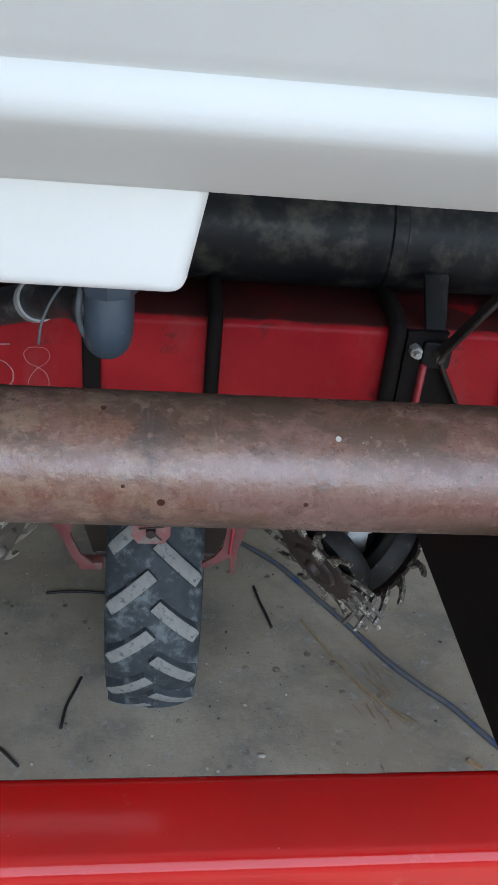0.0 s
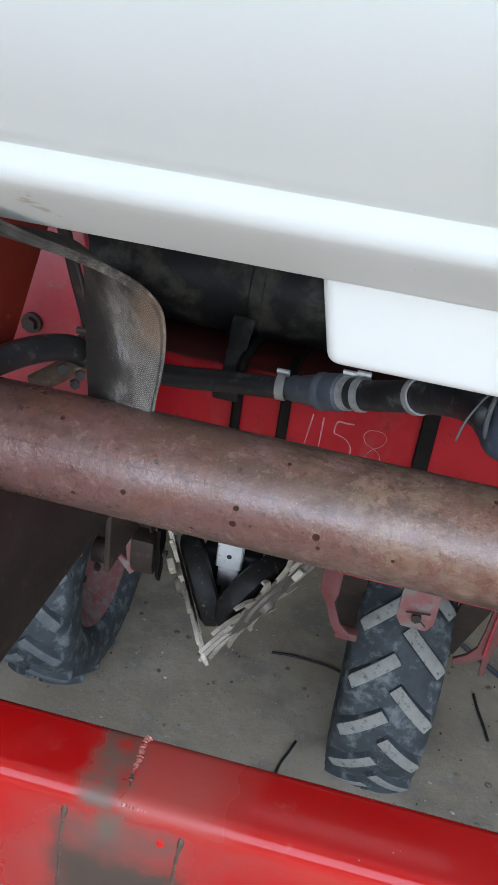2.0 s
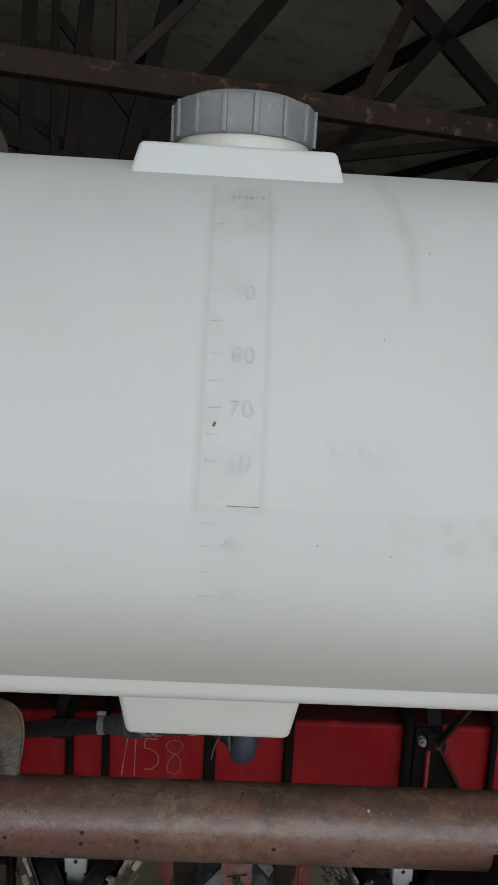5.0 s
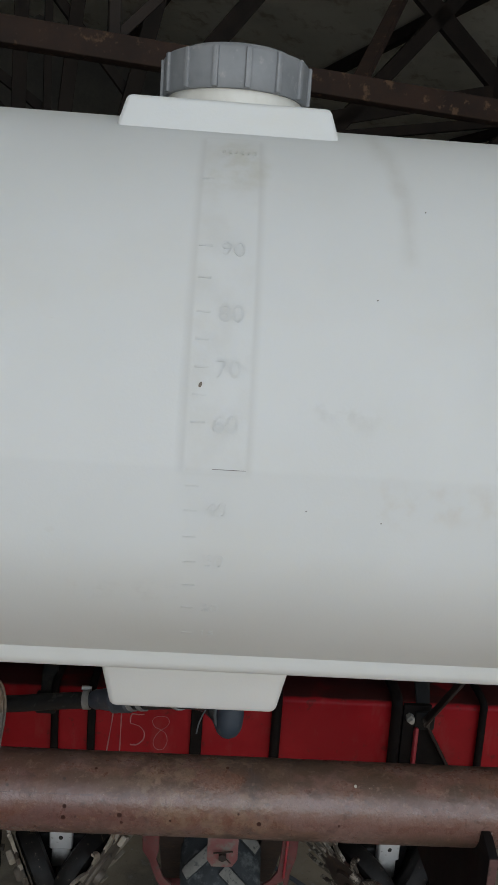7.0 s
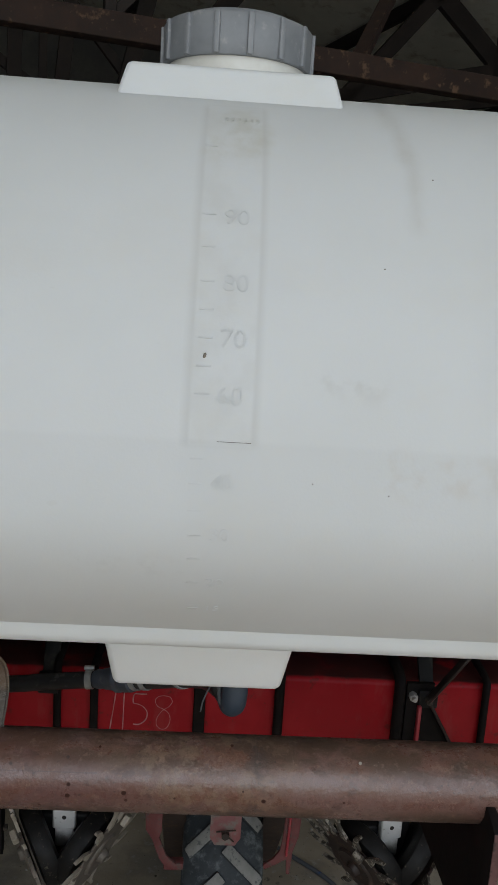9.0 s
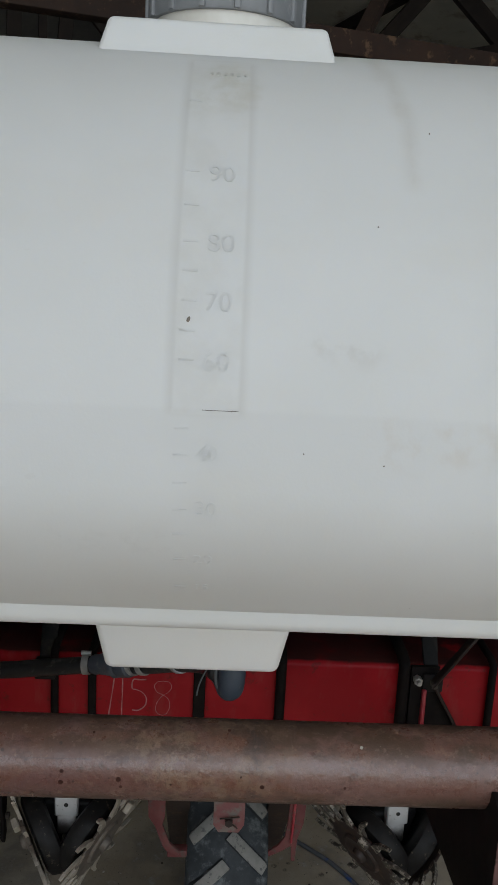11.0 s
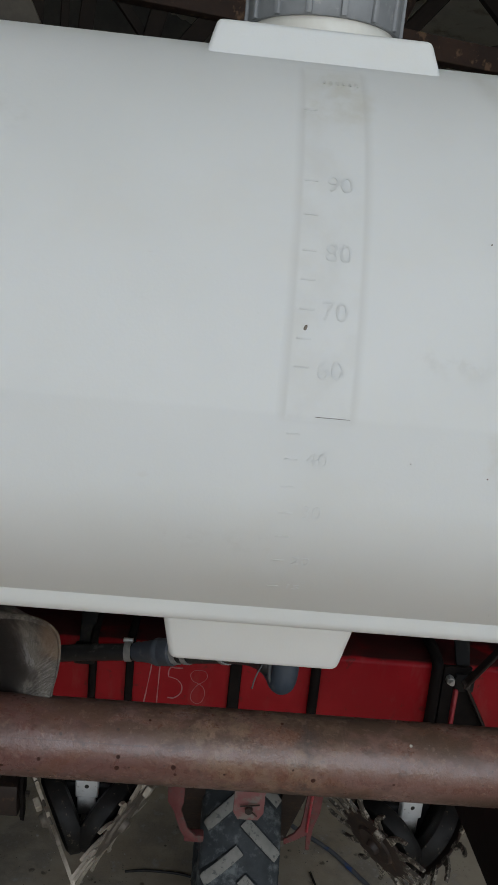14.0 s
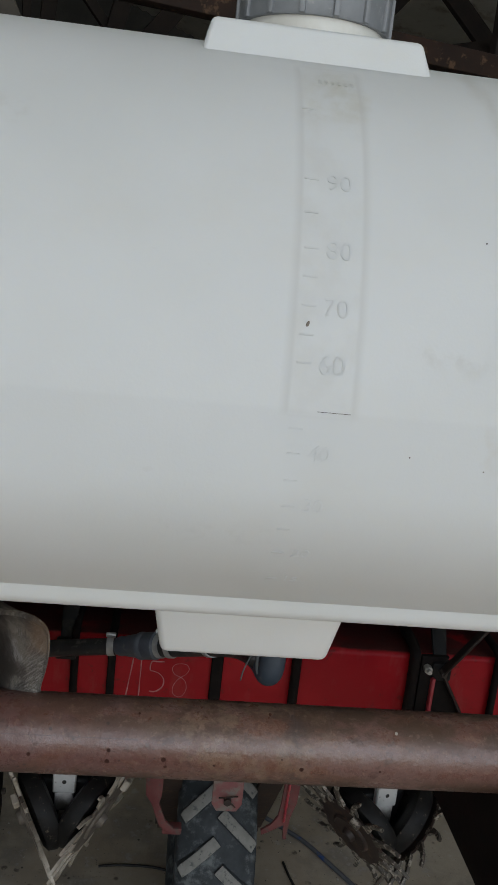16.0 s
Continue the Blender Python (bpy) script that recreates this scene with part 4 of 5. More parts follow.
def u_bolt(x, r, material=PLATE, flat=0.0):
    if flat:
        part("clamp_strap", join(box((x - flat / 2, TY - 0.010, TB - 0.012), (x + flat / 2, TY - 0.002, TT + 0.012), 0.002, 1), box((x - flat / 2, TY - 0.010, TT + 0.003), (x + flat / 2, TY + 0.19, TT + 0.011), 0.002, 1)), material, toolbar, "dark flat clamp strap")
    else:
        part("u_bolt", sweep([(x, TY + 0.19, TT + 0.014), (x, TY + 0.05, TT + 0.014), (x, TY - 0.004, TT + 0.008), (x, TY - r - 0.002, TT - 0.02), (x, TY - r - 0.002, TB + 0.03), (x, TY - r - 0.002, TB - 0.03)], r, 10, 5), material, toolbar, "dark rusty round U-bolt")


u_bolt(-0.243, 0.007, NEARBLACK), u_bolt(-0.179, 0.007, NEARBLACK, 0.014), u_bolt(0.007, 0.0, NEARBLACK, 0.021), u_bolt(0.148, 0.009, NEARBLACK), u_bolt(0.362, 0.0105, NEARBLACK)
u_bolt(0.519, 0.007, NEARBLACK), u_bolt(-0.895, 0.0, BLACK, 0.014)
part("strap_buckle", box((-0.915, TY - 0.024, 1.222), (-0.877, TY - 0.010, 1.25), 0.003), BLACK, toolbar, "black plastic buckle")
u_bolt(1.05, 0.007), u_bolt(0.78, 0.006)
part("clamp_plate", plate([(0.374, TB - 0.05), (0.482, TB - 0.05), (0.472, 1.12), (0.456, 1.15), (0.414, 1.226), (0.424, 1.25), (0.374, 1.25)], TY - 0.016, TY - 0.006, 0.001, axis="y"), NEARBLACK, toolbar, "black clamp plate")
part("clamp_rib", box((0.394, TY - 0.028, TB - 0.04), (0.401, TY - 0.016, 1.212), 0.002, 1), PINKRED, toolbar, "red welded rib")
part("nut", rod((0.384, TY - 0.017, 1.229), (0.384, TY - 0.030, 1.229), 0.0075, 6), CLAMP, toolbar, "bright zinc nut")
part("stud", rod((0.384, TY - 0.028, 1.229), (0.384, TY - 0.038, 1.229), 0.004, 10), CLAMP, toolbar)

# Chalk number on the toolbar, drawn by hand.
DIGITS = (
    [(-0.1415, 1.204), (-0.1455, 1.17), (-0.151, 1.128)],
    [(-0.127, 1.202), (-0.1275, 1.165), (-0.128, 1.128)],
    [(-0.0865, 1.201), (-0.097, 1.2005), (-0.1085, 1.2), (-0.1105, 1.184), (-0.103, 1.181), (-0.0935, 1.177), (-0.0855, 1.166), (-0.087, 1.152), (-0.098, 1.142), (-0.1095, 1.1415)],
    [(-0.056, 1.199), (-0.066, 1.197), (-0.0715, 1.189), (-0.067, 1.178), (-0.057, 1.173), (-0.047, 1.165), (-0.044, 1.15), (-0.05, 1.136), (-0.06, 1.134), (-0.068, 1.142), (-0.067, 1.156), (-0.058, 1.17), (-0.047, 1.178), (-0.0415, 1.188), (-0.046, 1.197), (-0.056, 1.199)],
)
for k, stroke in enumerate(DIGITS):
    bm = sweep([(x, TY - 0.0002, z) for x, z in stroke], (lambda s: 0.0010 + 0.0003 * math.sin(s * 9)) if k < 3 else 0.00045, 6, 5)
    part("chalk_stroke", bm, CHALK, toolbar, "hand-written chalk figure")

# Brown braces that meet in front of the toolbar.
brace = thing("angle_brace", "brown rusty flat steel braces meeting at a bolt", "brace")
part("upper_bar", bar((0.408, 0.402, 1.222), (0.475, 0.372, 1.345), 0.006, 0.020, (0, 1, 0)), PLATE, brace)
part("lower_bar", bar((0.408, 0.406, 1.230), (0.480, 0.412, 1.105), 0.006, 0.014, (0, 1, 0)), PLATE, brace)
part("bolt", rod((0.411, 0.43, 1.226), (0.411, 0.392, 1.226), 0.006, 6), DULLZINC, brace, "bolt joining the braces")

# Black round duct along the top of the toolbar, with its hangers.
duct = thing("air_duct", "black plastic air duct pipe lying along the toolbar", "duct")
part("pipe", rod((-2.3, 0.56, 1.322), (2.3, 0.56, 1.322), 0.073, 48), DUCT, duct)
for x in (-0.55, -0.25, 0.365):
    part("collar", lathe([(0.073, 0), (0.076, 0.002), (0.076, 0.018), (0.073, 0.02)], Matrix.Translation((x - 0.01, 0.56, 1.322)) @ ALONG_X, 48), DUCT, duct, "raised collar")
for x in (-0.258, 0.412):
    part("hanger", frustum(x - 0.012, x + 0.012, 0.425, 0.431, 1.235, x - 0.015, x + 0.015, 0.47, 0.478, 1.30, 0.001, 1), DUCT, duct, "black hanger strip")
    part("hanger_clip", box((x - 0.018, 0.408, 1.205), (x + 0.018, 0.43, 1.24), 0.004), BLACK, duct, "black clip on the toolbar")

# Red post and dark strut beside the cradle.
post = thing("hitch_post", "faded pink-red steel post standing on the toolbar bracket", "post")
part("upright", plate([(-0.515, 1.25), (-0.43, 1.25), (-0.428, 1.31), (-0.425, 1.40), (-0.443, 1.46), (-0.476, 1.46), (-0.485, 1.40), (-0.505, 1.33), (-0.56, 1.325), (-0.56, 1.25)], 0.33, 0.342, 0.002, axis="y"), PINKRED, post)
part("base", box((-0.60, 0.332, 1.13), (-0.36, 0.428, 1.262), 0.006), PINKRED, post, "bright red bracket block")
part("bolt", rod((-0.49, 0.332, 1.292), (-0.49, 0.316, 1.292), 0.009, 6), DARKSTEEL, post, "dirty bolt head")
part("bolt_washer", rod((-0.49, 0.331, 1.292), (-0.49, 0.324, 1.292), 0.013, 16), DARKSTEEL, post)
strut = thing("flat_strut", "dark brown flat steel strut leaning behind the belt", "strut")
part("strut_bar", bar((-0.452, 0.27, 1.515), (-0.362, 0.235, 1.29), 0.014, 0.008, (0, 1, 0)), PLATE, strut)

# ---- cradle under the tank ----
cradle = thing("tank_cradle", "orange-red primed steel tank cradle with shelf and web plate", "cradle")
SADDLE = [(-0.214, 1.533), (-0.16, 1.543), (-0.112, 1.553), (-0.098, 1.5525), (-0.086, 1.543), (-0.06, 1.527), (-0.03, 1.5095), (0.0, 1.5), (0.05, 1.4985), (0.08, 1.4985)]


def saddle(pts, x0, x1, thick):
    full = pts + [(0.16 - y, z) for y, z in reversed(pts[:-1])]
    bm = bmesh.new()
    top, low = [], []
    for i, (y, z) in enumerate(full):
        a, b = full[max(i - 1, 0)], full[min(i + 1, len(full) - 1)]
        d = Vector((b[0] - a[0], b[1] - a[1])).normalized()
        top.append((y, z)), low.append((y + d.y * thick, z - d.x * thick))
    rows = [[bm.verts.new((x, y, z)) for y, z in top + list(reversed(low))] for x in (x0, x1)]
    n = len(rows[0])
    for k in range(n):
        j = (k + 1) % n
        bm.faces.new((rows[0][k], rows[0][j], rows[1][j], rows[1][k]))
    half = n // 2
    for r in rows:
        for k in range(half - 1):
            bm.faces.new((r[k], r[k + 1], r[n - 2 - k], r[n - 1 - k]))
    bmesh.ops.recalc_face_normals(bm, faces=bm.faces)
    return bm


part("saddle", saddle(SADDLE, -0.62, -0.384, 0.0075), SHELF, cradle, "dusty orange bent saddle plate with chipped edge")
WEB = [(-0.19, 1.534), (-0.145, 1.458), (-0.078, 1.368), (-0.02, 1.30), (0.015, 1.29), (0.0735, 1.334), (0.125, 1.29), (0.165, 1.322), (0.258, 1.445), (0.25, 1.496), (0.08, 1.492), (0.0, 1.493), (-0.06, 1.519), (-0.098, 1.545), (-0.15, 1.537)]
part("web", plate(WEB, -0.442, -0.434, 0.0, ((0.135, 1.359, 0.0085), (0.1625, 1.362, 0.0055))), ORANGE, cradle, "orange-red upright plate with two holes")
bm = bmesh.new()
rows = []
for y, z in ((-0.19, 1.530), (-0.145, 1.458), (-0.078, 1.368), (-0.02, 1.305), (0.012, 1.285)):
    rows.append([bm.verts.new((x, y + o, z)) for x, o in ((-0.460, -0.004), (-0.446, -0.004), (-0.438, -0.001), (-0.4345, 0.006), (-0.4345, 0.012), (-0.460, 0.004))])
for a, b in zip(rows, rows[1:]):
    for k in range(6):
        bm.faces.new((a[k], a[(k + 1) % 6], b[(k + 1) % 6], b[k]))
bmesh.ops.recalc_face_normals(bm, faces=bm.faces)
part("front_flange", bm, ORANGE, cradle, "rounded front edge of the web")
part("pipe_tab", frustum(-0.467, -0.414, 0.008, 0.016, 1.2325, -0.470, -0.417, 0.008, 0.016, 1.292, 0.001, 1), SHELF, cradle, "bright orange tab welded over the pipe")
part("gusset", plate([(0.010, 1.285), (0.022, 1.30), (0.03, 1.335), (-0.02, 1.335)], -0.433, -0.418, 0.002), SHELF, cradle)
part("weld_bead", weld([(-0.45, 0.009, 1.292), (-0.43, 0.011, 1.287), (-0.418, 0.016, 1.283)], 0.003, 9), SHELF, cradle)
tie = thing("threaded_rod", "rusty threaded tie rod standing in the cradle shelf", "rod")
bm = rod((-0.430, -0.178, 1.53), (-0.430, -0.178, 1.60), 0.0042, 14)
part("shank", bm, RODMAT, tie)
part("thread", join(*[lathe([(0.0042, 0), (0.0056, 0.0012), (0.0042, 0.0024)], Matrix.Translation((-0.430, -0.178, 1.545 + k * 0.0026)), 14) for k in range(20)]), RODMAT, tie)
part("washer", rod((-0.430, -0.178, 1.538), (-0.430, -0.178, 1.5425), 0.009, 20), DARKSTEEL, tie)
band = thing("tank_band", "red-brown flat steel hold-down plate against the tank", "plate")
bm = bmesh.new()
rows = []
for z in (1.565, 1.60, 1.63, 1.66, 1.70, 1.75, 1.80):
    y = min(tank_y(z) - 0.006, -0.185 - (z - 1.565) * 0.35)
    rows.append([bm.verts.new((x, y + o, z)) for x, o in ((-0.56, 0), (-0.4005 - (z - 1.565) * 0.25, 0), (-0.4005 - (z - 1.565) * 0.25, 0.006), (-0.56, 0.006))])
for a, b in zip(rows, rows[1:]):
    for k in range(4):
        bm.faces.new((a[k], a[(k + 1) % 4], b[(k + 1) % 4], b[k]))
bm.faces.new(rows[0]), bm.faces.new(list(reversed(rows[-1])))
bmesh.ops.recalc_face_normals(bm, faces=bm.faces)
part("strap_plate", bm, ORANGE, band)

# ---- belt scrap under the tank ----
EDGE_R = [(-0.372, -0.092, 1.538), (-0.352, -0.088, 1.540), (-0.327, -0.075, 1.529), (-0.307, -0.045, 1.511), (-0.289, -0.010, 1.494), (-0.275, 0.025, 1.476), (-0.259, 0.048, 1.459), (-0.246, 0.056, 1.443), (-0.242, 0.062, 1.424), (-0.243, 0.070, 1.399), (-0.247, 0.078, 1.372), (-0.253, 0.087, 1.344), (-0.256, 0.092, 1.312)]
EDGE_L = [(-0.385, -0.075, 1.538), (-0.366, -0.065, 1.526), (-0.356, -0.045, 1.513), (-0.347, -0.020, 1.507), (-0.338, 0.010, 1.500), (-0.327, 0.045, 1.489), (-0.317, 0.072, 1.474), (-0.320, 0.092, 1.447), (-0.325, 0.107, 1.417), (-0.327, 0.117, 1.387), (-0.327, 0.122, 1.357), (-0.327, 0.127, 1.325), (-0.326, 0.132, 1.282)]


def ruled(left, right, thick, across=10, belly=0.0):
    """A thick sheet between two curves, bellied out across its width."""
    a, b = smooth_path(left, 5), smooth_path(right, 5)
    grid = [[p.lerp(q, k / across) + Vector((0.2, -1, 0.25)) * belly * math.sin(k / across * math.pi) for k in range(across + 1)] for p, q in zip(a, b)]
    bm = bmesh.new()
    norm = []
    for i, row in enumerate(grid):
        out = []
        for k, p in enumerate(row):
            u = row[min(k + 1, across)] - row[max(k - 1, 0)]
            v = grid[min(i + 1, len(grid) - 1)][k] - grid[max(i - 1, 0)][k]
            out.append(u.cross(v).normalized())
        norm.append(out)
    top = [[bm.verts.new(p) for p in row] for row in grid]
    low = [[bm.verts.new(p - n * thick) for p, n in zip(row, ns)] for row, ns in zip(grid, norm)]
    m, n = len(grid), across
    for i in range(m - 1):
        for k in range(n):
            bm.faces.new((top[i][k], top[i][k + 1], top[i + 1][k + 1], top[i + 1][k]))
            bm.faces.new((low[i][k], low[i + 1][k], low[i + 1][k + 1], low[i][k + 1]))
        for k in (0, n):
            bm.faces.new((top[i][k], top[i + 1][k], low[i + 1][k], low[i][k]))
    for i in (0, m - 1):
        for k in range(n):
            bm.faces.new((top[i][k], low[i][k], low[i][k + 1], top[i][k + 1]))
    bmesh.ops.recalc_face_normals(bm, faces=bm.faces)
    return bm


belt = thing("belt_pad", "worn woven rubber belt scrap drooping from under the tank", "belt")
part("belt_sheet", ruled(EDGE_L, EDGE_R, 0.006, 14, 0.010), BELT, belt)
part("frayed_edge", sweep([Vector(p) + Vector((0.0005, -0.0005, 0)) for p in EDGE_R[1:]], 0.0016, 8, 8), BELT, belt, "frayed grey cord edge")

# ---- hoses and fittings ----
hose = thing("open_hose", "short black rubber hose with cut open end", "hose")
HP = [(-0.377, -0.172, 1.404), (-0.394, -0.10, 1.384), (-0.400, -0.04, 1.371), (-0.404, 0.05, 1.356), (-0.397, 0.13, 1.345), (-0.381, 0.18, 1.335), (-0.366, 0.206, 1.319)]
part("hose_body", sweep(HP, 0.0138, 22, 8, False), RUBBER, hose)
part("bore", sweep(HP, 0.0094, 18, 8, False), BORE, hose, "dark inner bore")
d = (Vector(HP[0]) - Vector(HP[1])).normalized()
face = d.to_track_quat("Z", "Y").to_matrix().to_4x4()
face.translation = Vector(HP[0])
cut = part("cut_face", lathe([(0.0092, -0.004), (0.0092, 0.0), (0.0098, 0.0006), (0.0132, 0.0006), (0.0139, -0.0006), (0.0139, -0.002)], face, 30), HOSECUT, hose, "grey cut rubber end")
for k in range(14):
    c = face @ Vector((0.0117 * math.cos(k / 14 * math.tau), 0.0117 * math.sin(k / 14 * math.tau), 0.0007))
    part("cord_end", rod(c - d * 0.0006, c + d * 0.0003, 0.0009, 6), CORD, cut)


def clamp_ring(c, d, r, wide, parent, material=CLAMP):
    m = Vector(d).to_track_quat("Z", "Y").to_matrix().to_4x4()
    m.translation = c
    ring = part("hose_clamp", lathe([(r - 0.001, -wide / 2), (r + 0.0012, -wide / 2), (r + 0.0012, wide / 2), (r - 0.001, wide / 2)], m, 30), material, parent, "bright worm-drive hose clamp")
    up = m.to_3x3() @ Vector((0.3, 1, 0)).normalized()
    if up.z < 0:
        up = -up
    c = Vector(c)
    part("clamp_screw", rod(c + up * (r + 0.004) - Vector((0.008, 0, 0)), c + up * (r + 0.004) + Vector((0.008, 0, 0)), 0.004, 8), material, ring)


clamp_ring((-0.368, 0.195, 1.331), (0.5, 0.9, -0.4), 0.0139, 0.004, hose, DULLZINC)
stub = thing("pipe_stub", "dirty brown pipe stub with bolts under the hose", "pipe")
part("stub_tube", rod((-0.43, 0.21, 1.27), (-0.358, 0.235, 1.318), 0.0115, 16), RODMAT, stub)
for c in ((-0.392, 0.2, 1.302), (-0.372, 0.2, 1.299), (-0.38, 0.205, 1.285)):
    part("bolt", rod((c[0], c[1], c[2]), (c[0] + 0.006, c[1] - 0.012, c[2] + 0.004), 0.0055, 6), DULLZINC, stub, "dirty zinc bolt")

feed = thing("supply_hose", "black rubber supply hose with grey plastic fittings to the tank outlet", "hose")
part("hose_body", sweep([(-1.6, 0.40, 1.20), (-0.9, 0.37, 1.23), (-0.55, 0.37, 1.235), (-0.33, 0.365, 1.244), (-0.245, 0.362, 1.254), (-0.165, 0.353, 1.266)], 0.0138, 18, 6), RUBBER, feed)
clamp_ring((-0.178, 0.354, 1.265), (1, -0.1, 0.12), 0.0148, 0.011, feed)
A0, A1 = Vector((-0.166, 0.352, 1.267)), Vector((-0.082, 0.300, 1.300))
ax = (A1 - A0).normalized()
m = ax.to_track_quat("Z", "Y").to_matrix().to_4x4()
m.translation = A0
part("reducer", lathe([(0.0, 0), (0.0145, 0), (0.0165, 0.006), (0.016, 0.012), (0.0195, 0.04), (0.0225, 0.046), (0.0225, 0.052), (0.0205, 0.056), (0.0222, 0.06), (0.0222, 0.078), (0.019, 0.082), (0.0, 0.082)], m, 20), GREYFIT, feed, "grey-blue moulded plastic reducer")
for s in (0.086, 0.106):
    clamp_ring(A0 + ax * s, ax, 0.0185, 0.009, feed)
part("outlet_hose", sweep([A0 + ax * 0.078, A0 + ax * 0.12, (-0.02, 0.24, 1.337), (0.015, 0.19, 1.362), (0.04, 0.13, 1.378)], 0.0175, 18, 6), RUBBER, feed)
clamp_ring((-0.022, 0.242, 1.336), (0.5, -0.75, 0.45), 0.0184, 0.009, feed)
elbow = part("elbow", sweep([(0.052, 0.102, 1.455), (0.052, 0.102, 1.42), (0.052, 0.102, 1.385), (0.050, 0.112, 1.366), (0.045, 0.135, 1.366), (0.036, 0.155, 1.37)], 0.0178, 24, 6), FITTING, feed, "blue-grey plastic outlet elbow")
part("elbow_collar", lathe([(0.0, 0), (0.0195, 0), (0.022, 0.004), (0.022, 0.012), (0.0275, 0.014), (0.0275, 0.024), (0.025, 0.027), (0.0, 0.027)], Matrix.Translation((0.052, 0.102, 1.405)), 8), FITTING, elbow, "eight-sided collar nut")
part("thread_tape", sweep([(0.033, 0.10, 1.41), (0.0305, 0.098, 1.39), (0.033, 0.103, 1.372), (0.038, 0.11, 1.364)], 0.0024, 8, 5), HOSECUT, elbow, "ragged white thread tape")
part("cable_tie", sweep([(0.03, 0.085, 1.425), (0.018, 0.07, 1.412), (0.010, 0.065, 1.395), (0.007, 0.066, 1.378)], 0.001, 6, 5), HOSECUT, elbow, "curled pale cable tie end")

# ---- near red bar ----
hitch = thing("hitch_bar", "bright red painted steel hitch bar, worn and stained round weld beads", "bar")
SLANT = Matrix.Translation((0, -0.138, 0)) @ Matrix.Rotation(radians(1.05), 4, "Z")
part("tube", move(box((-1.7, -0.062, 1.068), (1.7, 0, 1.199), 0.011, 4), SLANT), REDBAR, hitch)
for x, low in ((-0.204, 1.075), (-0.123, 1.075)):
    part("weld_bead", move(sweep([(x + 0.001, -0.0612, 1.182), (x + 0.001, -0.0616, 1.176), (x, -0.0612, 1.167)], lambda t: 0.0023 * math.sin(math.pi * (0.08 + 0.86 * t)) ** 0.6, 12, 12), SLANT), GRIMYWELD, hitch, "smooth grey end of a weld bead")
    part("weld_bead", move(weld([(x, -0.0612, 1.169), (x - 0.0012, -0.061, 1.15), (x - 0.002, -0.0612, 1.12), (x - 0.004, -0.061, low)], 0.0016, 12), SLANT), GRIMYWELD, hitch, "grimy brown weld bead")
part("weld_bead", move(weld([(-0.164, -0.003, 1.1966), (-0.166, -0.012, 1.1972), (-0.1645, -0.024, 1.1972), (-0.1655, -0.036, 1.1970)], 0.0028, 13), SLANT), WELDPINK, hitch, "lumpy red and rusty weld across the joint")
part("weld_bead", move(weld([(-0.1655, -0.036, 1.1974), (-0.164, -0.046, 1.1973), (-0.163, -0.055, 1.1936)], 0.002, 15), SLANT), GRIMYWELD, hitch, "grimy weld beside the corner")
part("weld_bead", move(weld([(-0.168, -0.0575, 1.1935), (-0.16, -0.0580, 1.1936), (-0.146, -0.0584, 1.1928)], 0.0021, 17), SLANT), WELDPINK, hitch, "lumpy pinkish weld along the corner")
part("paint_dab", move(lathe([(0.0, 0.0004), (0.0022, 0.0003), (0.003, 0.0)], Matrix.Translation((-0.1355, -0.062, 1.1705)) @ Matrix.Rotation(radians(90), 4, "X") @ Matrix.Diagonal((1, 1.35, 1, 1)), 14), SLANT), DAB, hitch, "round dab of fresh red paint")
for s in (-1, 1):
    part("side_arm", box((s * 1.62 - 0.04, -0.17, 1.075), (s * 1.62 + 0.04, 0.431, 1.19), 0.008), REDBAR, hitch)

lever = thing("round_bar", "rusty brown round steel bar resting on the red bar", "bar")
part("bar", rod((-0.432, 0.12, 1.2195), (-0.520, -0.47, 1.2095), 0.0112, 20, None, 0.002), LEVER, lever)

# ---- lugged wheels ----
R_TYRE, W_TYRE = 0.36, 0.2


